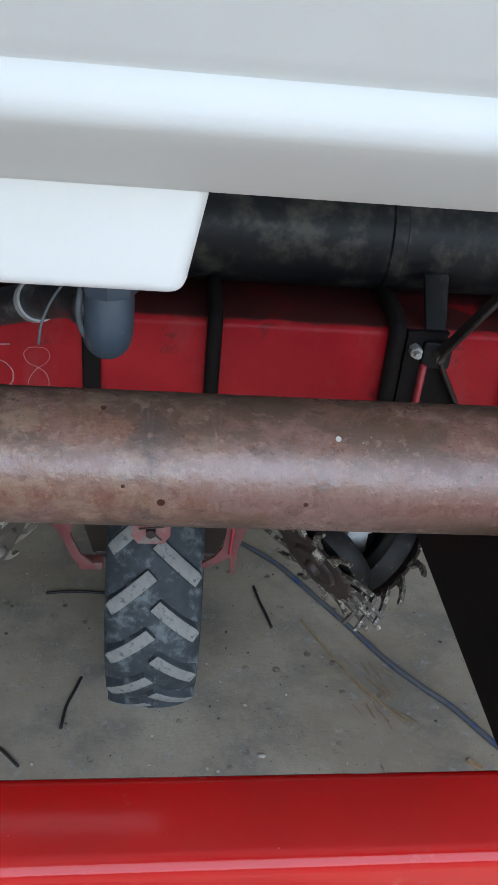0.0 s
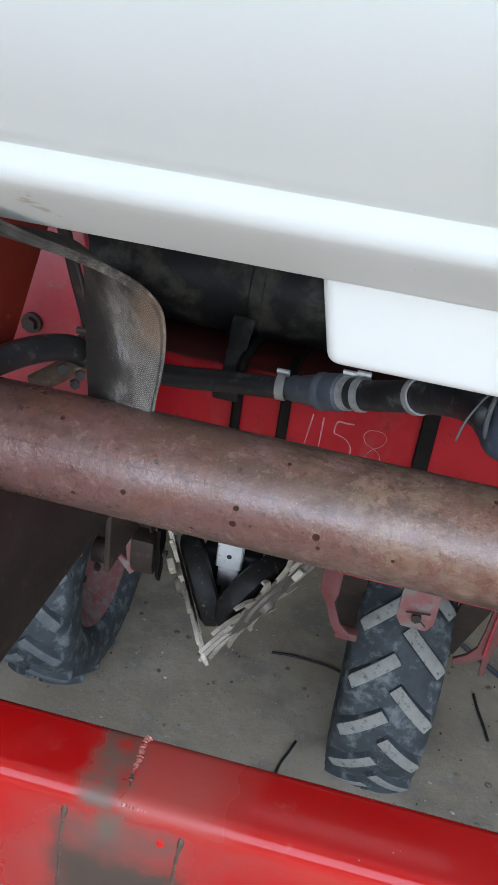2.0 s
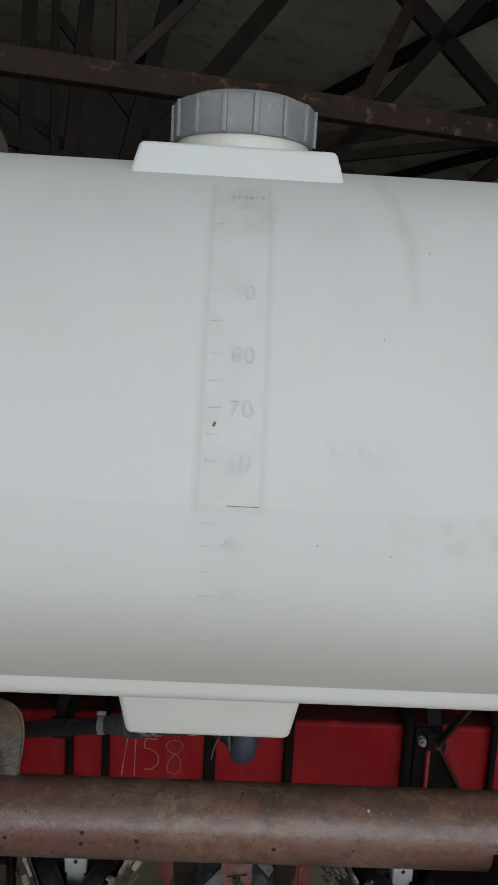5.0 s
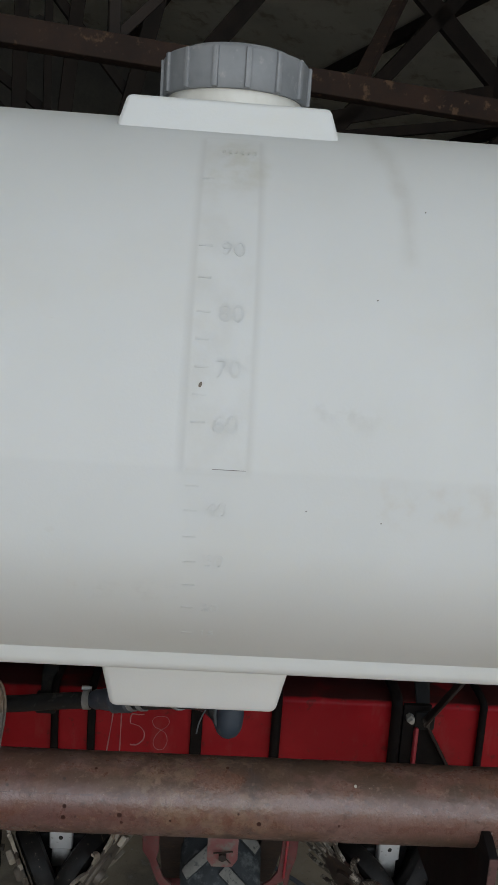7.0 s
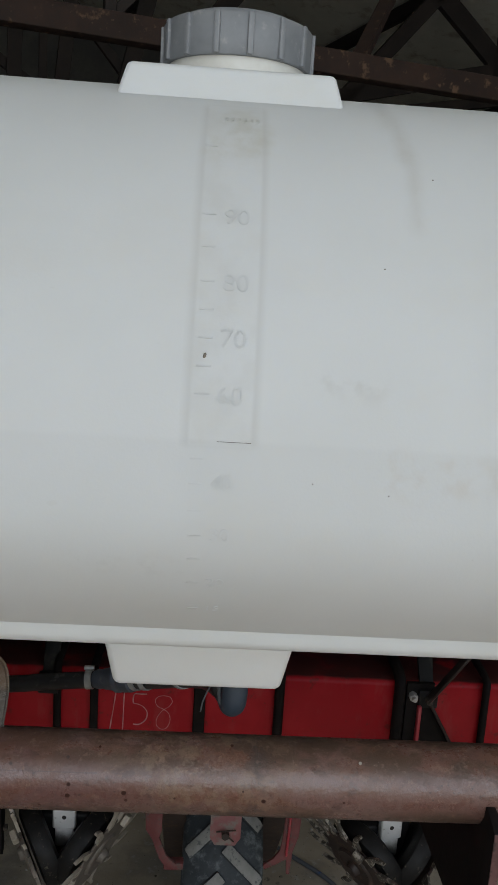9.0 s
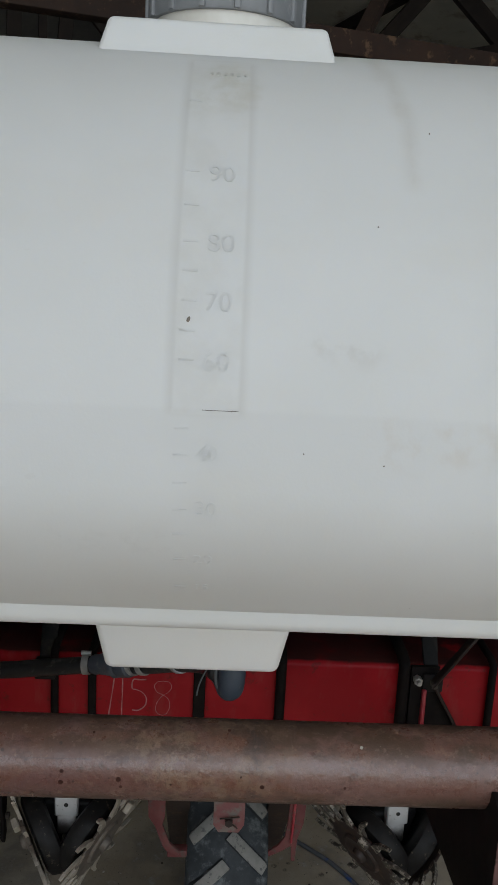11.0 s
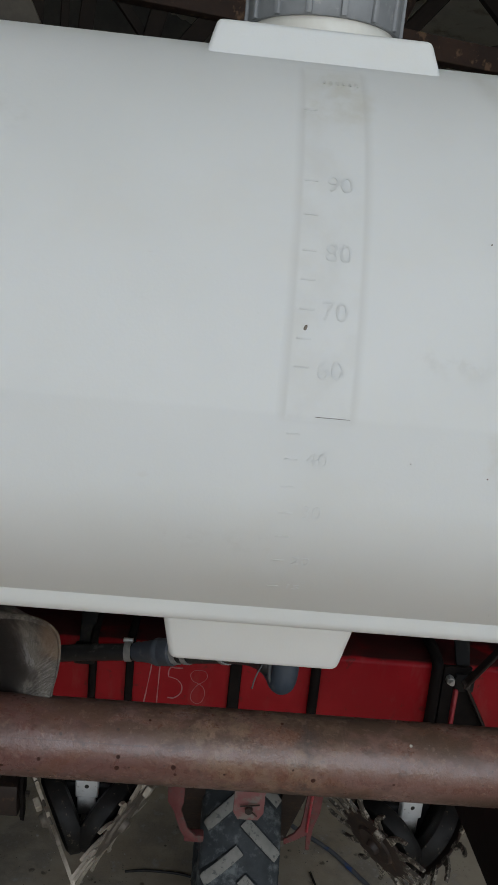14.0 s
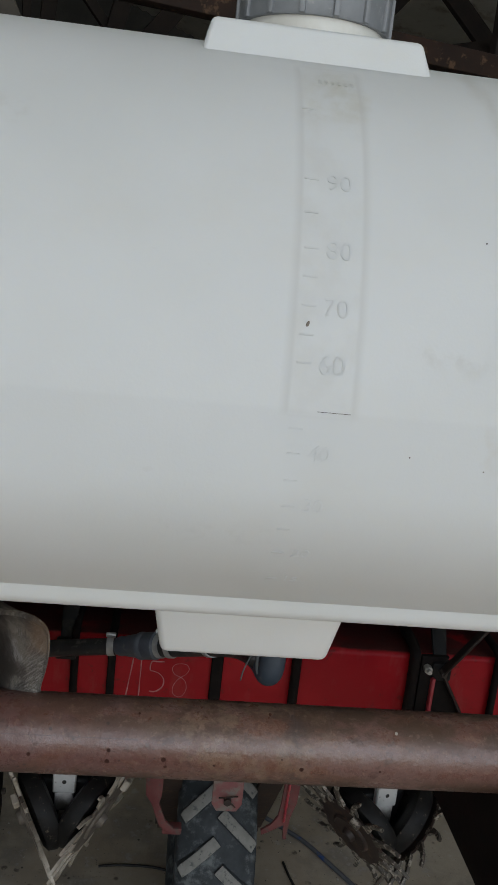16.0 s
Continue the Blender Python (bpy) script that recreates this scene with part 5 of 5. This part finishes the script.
def build_wheel(w, phase, tread):
    """Tyre with lugs and rim, under the wheel assembly w."""
    at = Matrix.Translation((0, 1.08, R_TYRE))
    half = W_TYRE / 2
    crown = R_TYRE - 0.016
    prof = [(0.19, -half * 0.62), (0.205, -half * 0.80), (0.235, -half * 0.97), (0.275, -half), (0.31, -half * 0.97), (crown - 0.026, -half * 0.9), (crown - 0.009, -half * 0.62), (crown - 0.002, -half * 0.3), (crown, 0), (crown - 0.002, half * 0.3), (crown - 0.009, half * 0.62), (crown - 0.026, half * 0.9), (0.31, half * 0.97), (0.275, half), (0.235, half * 0.97), (0.205, half * 0.80), (0.19, half * 0.62), (0.17, 0)]
    tyre = part("tyre", lathe(prof + [prof[0]], ALONG_X, 72), TYRE, w, "dusty blue-black ribbed tyre")
    tyre.matrix_basis = at

    def lug(side):
        bm = bmesh.new()
        # A straight bar on the unrolled tread, cut square at its inner end.
        steps, rows, lean, hw = 7, [], radians(42), 0.0145
        for k in range(steps + 1):
            length = 0.118 * k / steps
            row = []
            for base, o in ((1, 1.2), (0, 1.0), (0, -1.0), (1, -1.2)):
                u = min(0.003 + length * math.cos(lean) + o * hw * math.sin(lean), half * 0.95)
                v = -0.012 - length * math.sin(lean) + o * hw * math.cos(lean)
                fall = (abs(u) / half) ** 2.4
                row.append((u * side, (crown - 0.006 - 0.028 * fall) if base else (R_TYRE - 0.004 - 0.02 * fall), v / R_TYRE))
            rows.append([bm.verts.new((x, -r * math.cos(q), r * math.sin(q))) for x, r, q in row])
        for a, b in zip(rows, rows[1:]):
            for k in range(3):
                bm.faces.new((a[k], a[k + 1], b[k + 1], b[k]))
        bm.faces.new(rows[0]), bm.faces.new(list(reversed(rows[-1])))
        bmesh.ops.recalc_face_normals(bm, faces=bm.faces)
        bevel(bm, 0.003, 2, 40)
        for f in bm.faces:
            c = f.calc_center_median()
            out = Vector((0, c.y, c.z)).normalized()
            f.material_index = 0 if f.normal.dot(out) > 0.55 else 1
        return bm

    for side in (-1, 1):
        first = part("lug", lug(side), tread, tyre, "worn grey tread lug")
        first.data.materials.append(TYRE)
        for k in range(18):
            o = first if k == 0 else new("lug", first.data)
            o.parent = tyre
            tagged(o, "worn grey tread lug")
            o.matrix_basis = Matrix.Rotation(radians(phase + 20 * k + (10 if side > 0 else 0)), 4, "X")
    rim = part("rim", lathe([(0.0, 0.035), (0.05, 0.035), (0.06, 0.02), (0.125, 0.012), (0.145, 0.03), (0.17, 0.05), (0.185, half * 0.68), (0.198, half * 0.74), (0.2, half * 0.70), (0.188, half * 0.6), (0.17, 0.0), (0.188, -half * 0.6), (0.2, -half * 0.7), (0.196, -half * 0.74), (0.16, -0.05), (0.05, -0.045), (0.0, -0.045)], ALONG_X, 48), RIM, w, "faded red dusty steel rim")
    rim.matrix_basis = at
    part("hub", rod((0.02, 0, 0), (0.07, 0, 0), 0.034, 20, None, 0.004), DARKSTEEL, rim)
    for k in range(5):
        a = k / 5 * math.tau
        part("wheel_nut", rod((0.026, 0.085 * math.cos(a), 0.085 * math.sin(a)), (0.04, 0.085 * math.cos(a), 0.085 * math.sin(a)), 0.01, 6), DARKSTEEL, rim)
    for k in range(4):
        a = (k + 0.4) / 4 * math.tau
        part("rim_slot", rod((0.0165, 0.118 * math.cos(a), 0.118 * math.sin(a)), (0.0185, 0.118 * math.cos(a), 0.118 * math.sin(a)), 0.012, 14), BLACK, rim)


def wheel_assembly(x, phase, tread, shift, back=0.0, drop=0.028, paint=RIM):
    """A lugged wheel with the red lift arms over it, its hanging stop plate and axle."""
    f = thing("lift_wheel_assembly", "dusty lugged tyre on red rim under faded red lift arms", "wheel", "planter wheels")
    f.matrix_basis = Matrix.Translation((x, back, 0))
    build_wheel(f, phase, tread)
    part("cross_plate", box((-0.16, 0.66, 0.80), (0.16, 0.69, 1.07), 0.006), PINKRED, f)
    part("arm_beam", box((-0.05, 0.605 - back, 0.99), (0.05, 0.70, 1.14), 0.008), PINKRED, f)
    stop = part("stop_plate", plate([(shift - 0.033, 0.85), (shift + 0.033, 0.85), (shift + 0.033, 0.727), (shift + 0.022, 0.709), (shift - 0.022, 0.709), (shift - 0.033, 0.727)], 0.643, 0.651, 0.001, axis="y"), paint, f, "dusty red hanging stop plate with rounded foot")
    stop.location.z = drop
    part("pivot_bolt", rod((shift, 0.643, 0.737), (shift, 0.633, 0.737), 0.009, 6), DARKSTEEL, stop)
    part("cotter_pin", join(rod((shift - 0.02, 0.634, 0.748), (shift + 0.022, 0.636, 0.752), 0.0018, 6), rod((shift, 0.634, 0.742), (shift + 0.018, 0.636, 0.724), 0.0016, 6)), DARKSTEEL, stop)
    left = plate([(-0.19, 0.86), (-0.145, 0.86), (-0.147, 0.71), (-0.152, 0.692), (-0.134, 0.645), (-0.112, 0.625), (-0.116, 0.614), (-0.142, 0.626), (-0.152, 0.642), (-0.168, 0.688), (-0.183, 0.712)], 0.72, 0.728, 0.001, axis="y")
    part("arm_strip", left, DUSTYRED, f, "dusty pink-red hooked strip")
    part("arm_foot", box((-0.14, 0.724, 0.606), (-0.095, 0.75, 0.624), 0.004), DUSTYRED, f)
    right = plate([(0.135, 0.86), (0.17, 0.86), (0.162, 0.71), (0.15, 0.668), (0.147, 0.612), (0.139, 0.612), (0.137, 0.650), (0.112, 0.634), (0.088, 0.622), (0.086, 0.634), (0.108, 0.650), (0.122, 0.672), (0.126, 0.705)], 0.716, 0.724, 0.001, axis="y")
    part("arm_strip", right, DUSTYRED, f, "dusty pink-red forked strip")
    part("arm_rib", bar((0.143, 0.714, 0.86), (0.136, 0.714, 0.66), 0.006, 0.008, (0, 1, 0)), PINKRED, f)
    for s in (-1, 1):
        part("side_arm", bar((s * 0.13, 0.70, 0.88), (s * 0.118, 1.08, 0.36), 0.012, 0.06, (1, 0, 0)), DARKSTEEL, f, "dark side arm to the axle")
    part("axle", rod((-0.14, 1.08, R_TYRE), (0.14, 1.08, R_TYRE), 0.016, 14), DARKSTEEL, f)
    return f


wheel_assembly(0.087, 6.0, LUG, -0.008)
wheel_assembly(-0.742, 13.0, LUGDARK, 0.045, 0.05, -0.006, PINKRED)
wheel_assembly(-1.46, 4.0, LUGDARK, 0.037, 0.05)
brace2 = thing("wheel_brace", "red angle-iron brace running down to the wheel", "brace")
part("angle_flat", bar((-0.90, 0.545, 0.930), (-0.668, 0.575, 0.790), 0.006, 0.03, (0, 1, 0)), RED, brace2)
part("angle_lip", bar((-0.90, 0.525, 0.925), (-0.668, 0.555, 0.783), 0.007, 0.004, (0, 1, 0)), RIM, brace2, "dusty pale lip")
part("lug_block", box((-0.85, 0.50, 0.92), (-0.79, 0.53, 0.97), 0.006), PINKRED, brace2)
part("mount", box((-0.93, 0.5, 0.93), (-0.89, 0.56, 1.07), 0.005), RED, brace2)
pale = thing("link_bar", "pale worn steel arm beside the row cleaner", "bar")
part("arm_bar", bar((-1.35, 0.52, 0.985), (-0.905, 0.5, 0.968), 0.012, 0.032, (0, 1, 0)), PALE, pale)
part("arm_end", box((-0.912, 0.49, 0.945), (-0.875, 0.53, 0.99), 0.006), PINKRED, pale, "red end block")
part("arm_mount", box((-1.36, 0.5, 0.96), (-1.30, 0.56, 1.07), 0.005), RED, pale)


# ---- row cleaners ----
def spiked(side):
    """One star wheel in its own plane: axle along z, teeth like flat fingers."""
    bms = [lathe([(0.0, -0.003), (0.092, -0.003), (0.095, 0.0), (0.092, 0.003), (0.0, 0.003)], Matrix(), 32)]
    for k in range(15):
        a = k / 15 * math.tau
        t = bmesh.new()
        pts = [(0.085, -0.011), (0.112, -0.0095), (0.136, -0.0065), (0.160, 0.004), (0.166, 0.011), (0.160, 0.0135), (0.132, 0.0025), (0.112, 0.0035), (0.1, 0.010), (0.085, 0.011)]
        lo = [t.verts.new((x, y * side, -0.0035)) for x, y in pts]
        hi = [t.verts.new((x, y * side, 0.0035)) for x, y in pts]
        t.faces.new(list(reversed(lo))), t.faces.new(hi)
        for i in range(len(pts)):
            j = (i + 1) % len(pts)
            t.faces.new((lo[i], lo[j], hi[j], hi[i]))
        bmesh.ops.recalc_face_normals(t, faces=t.faces)
        bms.append(move(t, Matrix.Rotation(a, 4, "Z")))
    return bms


def build_cleaner(disc, tip, label, lean=0.0):
    c = thing("row_cleaner", label, "row cleaner", "row cleaners")
    part("shank", join(box((-0.026, 0.735, 0.695), (0.026, 0.755, 1.1), 0.003, 1), box((-0.021, 0.737, 0.648), (0.021, 0.752, 0.70), 0.006, 2)), SHANK, c, "chipped white-painted flat shank")
    part("shank_hole", rod((0.0, 0.7345, 0.725), (0.0, 0.74, 0.725), 0.005, 12), BLACK, c)
    part("shank_clamp", box((-0.05, 0.60, 0.98), (0.05, 0.76, 1.1), 0.006), DARKSTEEL, c)
    part("yoke", frustum(-0.03, 0.03, 0.752, 0.80, 0.58, -0.06, 0.06, 0.755, 0.85, 0.72, 0.01), BLACK, c, "black casting between the wheels")
    part("yoke_bolt", rod((0.0, 0.76, 0.635), (0.0, 0.725, 0.622), 0.012, 12), PALE, c)
    for s in (-1, 1):
        # The wheels toe in and lean: their edges meet low at the front.
        ax = Vector((s * 0.92, -0.44 - 0.01 * s, -0.375 - 0.045 * s - lean)).normalized()
        m = ax.to_track_quat("Z", "Y").to_matrix().to_4x4()
        m.translation = Vector((s * 0.08, 0.73, 0.642))
        bms = spiked(s)
        star = part("star_wheel", move(bms[0], m), disc, c, "soil-stained spiked steel wheel")
        for b in bms[1:]:
            part("tooth", move(b, m), tip, star)
        part("scraper", move(box((0.02, -0.012, 0.006), (0.045, 0.012, 0.02), 0.002, 1), m @ Matrix.Rotation(1.1, 4, "Z") @ Matrix.Translation((0.06, 0, 0))), tip, star, "pale worn block")
        part("hub", lathe([(0.0, 0.02), (0.013, 0.02), (0.016, 0.016), (0.018, 0.008), (0.040, 0.007), (0.046, 0.009), (0.050, 0.007), (0.052, 0.003), (0.0, 0.003)], m, 24), disc, star, "worn hub with a raised ring")
        inner = m @ Matrix.Translation((0, 0, -0.034))
        part("depth_band", lathe([(0.05, -0.022), (0.078, -0.024), (0.092, -0.018), (0.098, 0.0), (0.092, 0.018), (0.078, 0.024), (0.05, 0.02), (0.045, 0)] + [(0.05, -0.022)], inner, 36), BAND, c, "scuffed black rubber depth band")
        part("band_disc", lathe([(0.0, -0.012), (0.06, -0.012), (0.06, 0.012), (0.0, 0.012)], inner, 28), BLACK, c)
    return c


cleaner = build_cleaner(HUBSTEEL, BRIGHT, "row cleaner with two spiked steel wheels on a chipped white shank")
cleaner.matrix_basis = pose(-0.280, 0, 0)
dirty = build_cleaner(DARKSTEEL, GRIMYTOOTH, "row cleaner with grimy dark spiked wheels on a white shank", 0.16)
dirty.matrix_basis = pose(0.462, 0.742, 0, 0, 0, 11) @ pose(0, -0.742, 0)
copy_thing(cleaner, pose(-1.042, 0, 0, 0, 0, 4))


def build_unit():
    """The dark row-unit body behind each row cleaner."""
    u = thing("row_unit", "dark row unit body with parallel arms behind the toolbar", "row unit", "row units")
    for s in (-1, 1):
        part("upper_arm", bar((s * 0.10, 0.60, 1.12), (s * 0.10, 1.05, 1.02), 0.012, 0.05, (1, 0, 0)), BLACK, u)
        part("lower_arm", bar((s * 0.10, 0.60, 0.95), (s * 0.10, 1.05, 0.86), 0.012, 0.05, (1, 0, 0)), BLACK, u)
        part("side_plate", plate([(0.95, 0.70), (1.25, 0.62), (1.75, 0.66), (1.8, 1.0), (1.0, 1.1)], s * 0.115 - 0.006, s * 0.115 + 0.006, 0.002), BLACK, u)
    for x in (-0.15, -0.095, 0.055, 0.11, 0.155):
        part("front_block", box((x - 0.02, 0.90, 0.645), (x + 0.02, 0.94, 0.92), 0.006), BLACK, u, "black grimy block")
    for x in (-0.122, -0.066, 0.083):
        part("front_rod", rod((x, 0.905, 0.655), (x, 0.91, 0.92), 0.007, 10), PALE, u, "worn pale rod")
    part("face_plate", box((-0.13, 0.609, 0.98), (0.13, 0.625, 1.16), 0.004), BLACK, u)
    part("head_plate", box((-0.115, 0.96, 0.68), (0.115, 0.98, 1.1), 0.006), BLACK, u)
    for x in (-0.07, -0.035, 0.04, 0.075):
        part("spring_rod", rod((x, 0.90, 1.04), (x, 0.91, 0.74), 0.008, 10), PALE if x in (-0.035, 0.075) else BLACK, u, "worn spring rod")
    for s in (-1, 1):
        m = Matrix.Translation((s * 0.03, 1.3, 0.53)) @ Matrix.Rotation(radians(s * 4), 4, "Z") @ ALONG_X
        part("opener_disc", lathe([(0.0, -0.002), (0.19, -0.002), (0.192, 0), (0.19, 0.002), (0.0, 0.002)], m, 40), HUBSTEEL, u)
    return u


unit = build_unit()
unit.matrix_basis = pose(-0.280, 0, 0)
copy_thing(unit, pose(0.482, 0, 0))
copy_thing(unit, pose(-1.042, 0, 0))
# Chain case beside the left wheel.
drive = thing("chain_drive", "dirty steel chain drive parts beside the wheel", "drive")
m = Matrix.Translation((-0.475, 0.78, 0.733)) @ ALONG_X
part("spool", lathe([(0.0, 0.0), (0.016, 0.0), (0.016, 0.022), (0.024, 0.024), (0.024, 0.028), (0.013, 0.030), (0.013, 0.036), (0.02, 0.038), (0.02, 0.041), (0.0, 0.042)], m, 20), DARKSTEEL, drive, "dirty grooved idler spool")
part("shaft", rod((-0.62, 0.78, 0.733), (-0.43, 0.78, 0.733), 0.008, 14), HUBSTEEL, drive)
part("casting", plate([(0.75, 0.70), (0.80, 0.70), (0.81, 0.66), (0.80, 0.615), (0.765, 0.61), (0.75, 0.64)], -0.487, -0.437, 0.006), DARKSTEEL, drive, "brown grimy casting")
part("chain_plate", plate([(0.75, 0.735), (0.785, 0.735), (0.79, 0.69), (0.78, 0.655), (0.785, 0.62), (0.77, 0.598), (0.755, 0.62), (0.76, 0.66), (0.748, 0.70)], -0.432, -0.424, 0.001), NEARBLACK, drive, "dark jagged chain guard")
part("chain_bolt", rod((-0.436, 0.776, 0.665), (-0.416, 0.776, 0.665), 0.008, 6), DULLZINC, drive)
part("bracket", plate([(-0.505, 0.72), (-0.495, 0.72), (-0.478, 0.61), (-0.488, 0.60), (-0.520, 0.638), (-0.516, 0.645), (-0.496, 0.632)], 0.765, 0.773, 0.001, axis="y"), RIM, drive, "dusty pink-red bent bracket")
part("hanger", box((-0.487, 0.605, 0.72), (-0.475, 0.79, 1.08), 0.004), DARKSTEEL, drive)

# Grey housing and red bar seen in the gap under the tank.
housing = thing("grey_housing", "dull grey rounded housing behind the duct", "housing")
part("shell", box((-0.40, 0.655, 1.10), (0.3, 0.95, 1.43), 0.03, 3), GREYBOX, housing)
tie2 = thing("red_cross_tie", "red painted tie bar behind the duct", "bar")
part("tie_bar", box((-0.62, 0.70, 1.10), (-0.405, 0.75, 1.375), 0.006), PINKRED, tie2)

# ---- tan plate with bolts behind the tank ----
tan = thing("hopper_plate", "tan weathered steel plate with rounded shoulder and bolts", "plate")
part("sheet", plate([(-0.9, 1.9), (-0.34, 1.9), (-0.355, 2.12), (-0.391, 2.232), (-0.41, 2.27), (-0.429, 2.301), (-0.447, 2.316), (-0.463, 2.322), (-0.9, 2.324)], 0.52, 0.53, 0.002, axis="y"), TAN, tan)
for x, z in ((-0.49, 2.29), (-0.465, 2.292), (-0.45, 2.285), (-0.49, 2.305)):
    part("bolt", rod((x, 0.52, z), (x, 0.516, z), 0.0032, 6), DULLZINC, tan)
part("stand", box((-0.8, 0.53, 1.24), (-0.7, 0.58, 2.0), 0.005), TAN, tan)

# ---- on the floor ----
def floor_line(name, pts, r, material, label, category, lift=0.0):
    t = thing(name, label, category)
    part("strand", sweep([(x, y, r + lift) for x, y in pts], r, 8, 6), material, t)


floor_line("wire_piece", [(0.373, 1.361), (0.385, 1.30), (0.4, 1.245), (0.411, 1.195)], 0.004, WIRE, "short dark wire lying on the concrete", "wire")
floor_line("wire_piece", [(-0.218, 1.316), (-0.15, 1.325), (-0.05, 1.32), (0.02, 1.30)], 0.004, WIRE, "thin black curved wire lying on the concrete", "wire")
floor_line("wire_piece", [(-0.088, 1.012), (-0.1, 0.97), (-0.115, 0.92), (-0.12, 0.855)], 0.0038, WIRE, "short black bent wire lying on the concrete", "wire")
floor_line("wire_piece", [(-0.37, 0.866), (-0.31, 0.84), (-0.25, 0.80), (-0.201, 0.752)], 0.0038, WIRE, "black bent wire lying beside the wheel", "wire")
floor_line("wire_piece", [(-1.158, 1.326), (-1.153, 1.491)], 0.004, WIRE, "short dark stick on the concrete", "wire")
floor_line("blue_hose", [(0.30, 1.60), (0.38, 1.528), (0.46, 1.45), (0.549, 1.321), (0.63, 1.20), (0.716, 1.067), (0.79, 0.98), (0.847, 0.921), (0.928, 0.804), (1.05, 0.65), (1.3, 0.45)], 0.0075, BLUE, "dusty blue hose lying across the concrete", "hose")
straws = thing("straw_bits", "brown straw stalks scattered on the concrete", "straw", kind="stuff")
rng = random.Random(4)
bms = [sweep([(0.497, 1.227, 0.004), (0.56, 1.1, 0.006), (0.625, 0.988, 0.004), (0.719, 0.875, 0.004)], 0.0024, 6, 5)]
for k in range(22):
    x, y, a, l = rng.gauss(0.64, 0.05), rng.gauss(0.98, 0.09), rng.uniform(-1.3, -0.7), rng.uniform(0.02, 0.08)
    bms.append(rod((x, y, 0.003), (x + l * math.cos(a), y + l * math.sin(a), rng.uniform(0.002, 0.01)), rng.uniform(0.0008, 0.0018), 5))
part("stalks", join(*bms), STRAW, straws)
for name, n, lo, hi, material, label in (("pale_crumbs", 420, 0.0015, 0.006, CRUMB, "pale stone crumbs and chips on the concrete"), ("dark_crumbs", 520, 0.0012, 0.005, DARKCRUMB, "dark soil crumbs on the concrete")):
    bm = bmesh.new()
    for k in range(n):
        x, y = rng.uniform(-1.5, 1.5), rng.uniform(0.2, 2.2)
        s = lo + (hi - lo) * rng.random() ** 3
        bmesh.ops.create_icosphere(bm, subdivisions=1, radius=s, matrix=Matrix.Translation((x, y, s * 0.4)) @ Matrix.Rotation(rng.uniform(0, 6), 4, "Z") @ Matrix.Diagonal((rng.uniform(0.7, 1.6), rng.uniform(0.6, 1.2), 0.6, 1)))
    ob = thing(name, label, "crumbs", kind="stuff")
    part("crumbs", bm, material, ob, flat=True)
chip = thing("wood_chip", "pale wood chip lying on the concrete", "chip")
part("chip_body", move(box((-0.02, -0.007, 0), (0.02, 0.007, 0.005), 0.002, 1), pose(0.857, 0.756, 0.0, 0, 0, -40)), STRAW, chip)
chip = thing("stone_chip", "small white stone chip on the concrete", "chip")
bm = bmesh.new()
bmesh.ops.create_icosphere(bm, subdivisions=2, radius=0.008, matrix=Matrix.Translation((0.35, 0.78, 0.003)) @ Matrix.Diagonal((1.2, 0.8, 0.45, 1)))
part("chip_body", bm, CRUMB, chip)
floor_line("green_tape", [(-1.25, 1.11), (-1.235, 1.095), (-1.24, 1.075), (-1.22, 1.07)], 0.004, GREEN, "curled green plastic scrap on the concrete", "scrap")
floor_line("orange_loop", [(-1.14, 1.01), (-1.12, 0.985), (-1.085, 0.985), (-1.075, 1.015), (-1.10, 1.03)], 0.0035, TERRA, "curled orange rubber scrap on the concrete", "scrap")
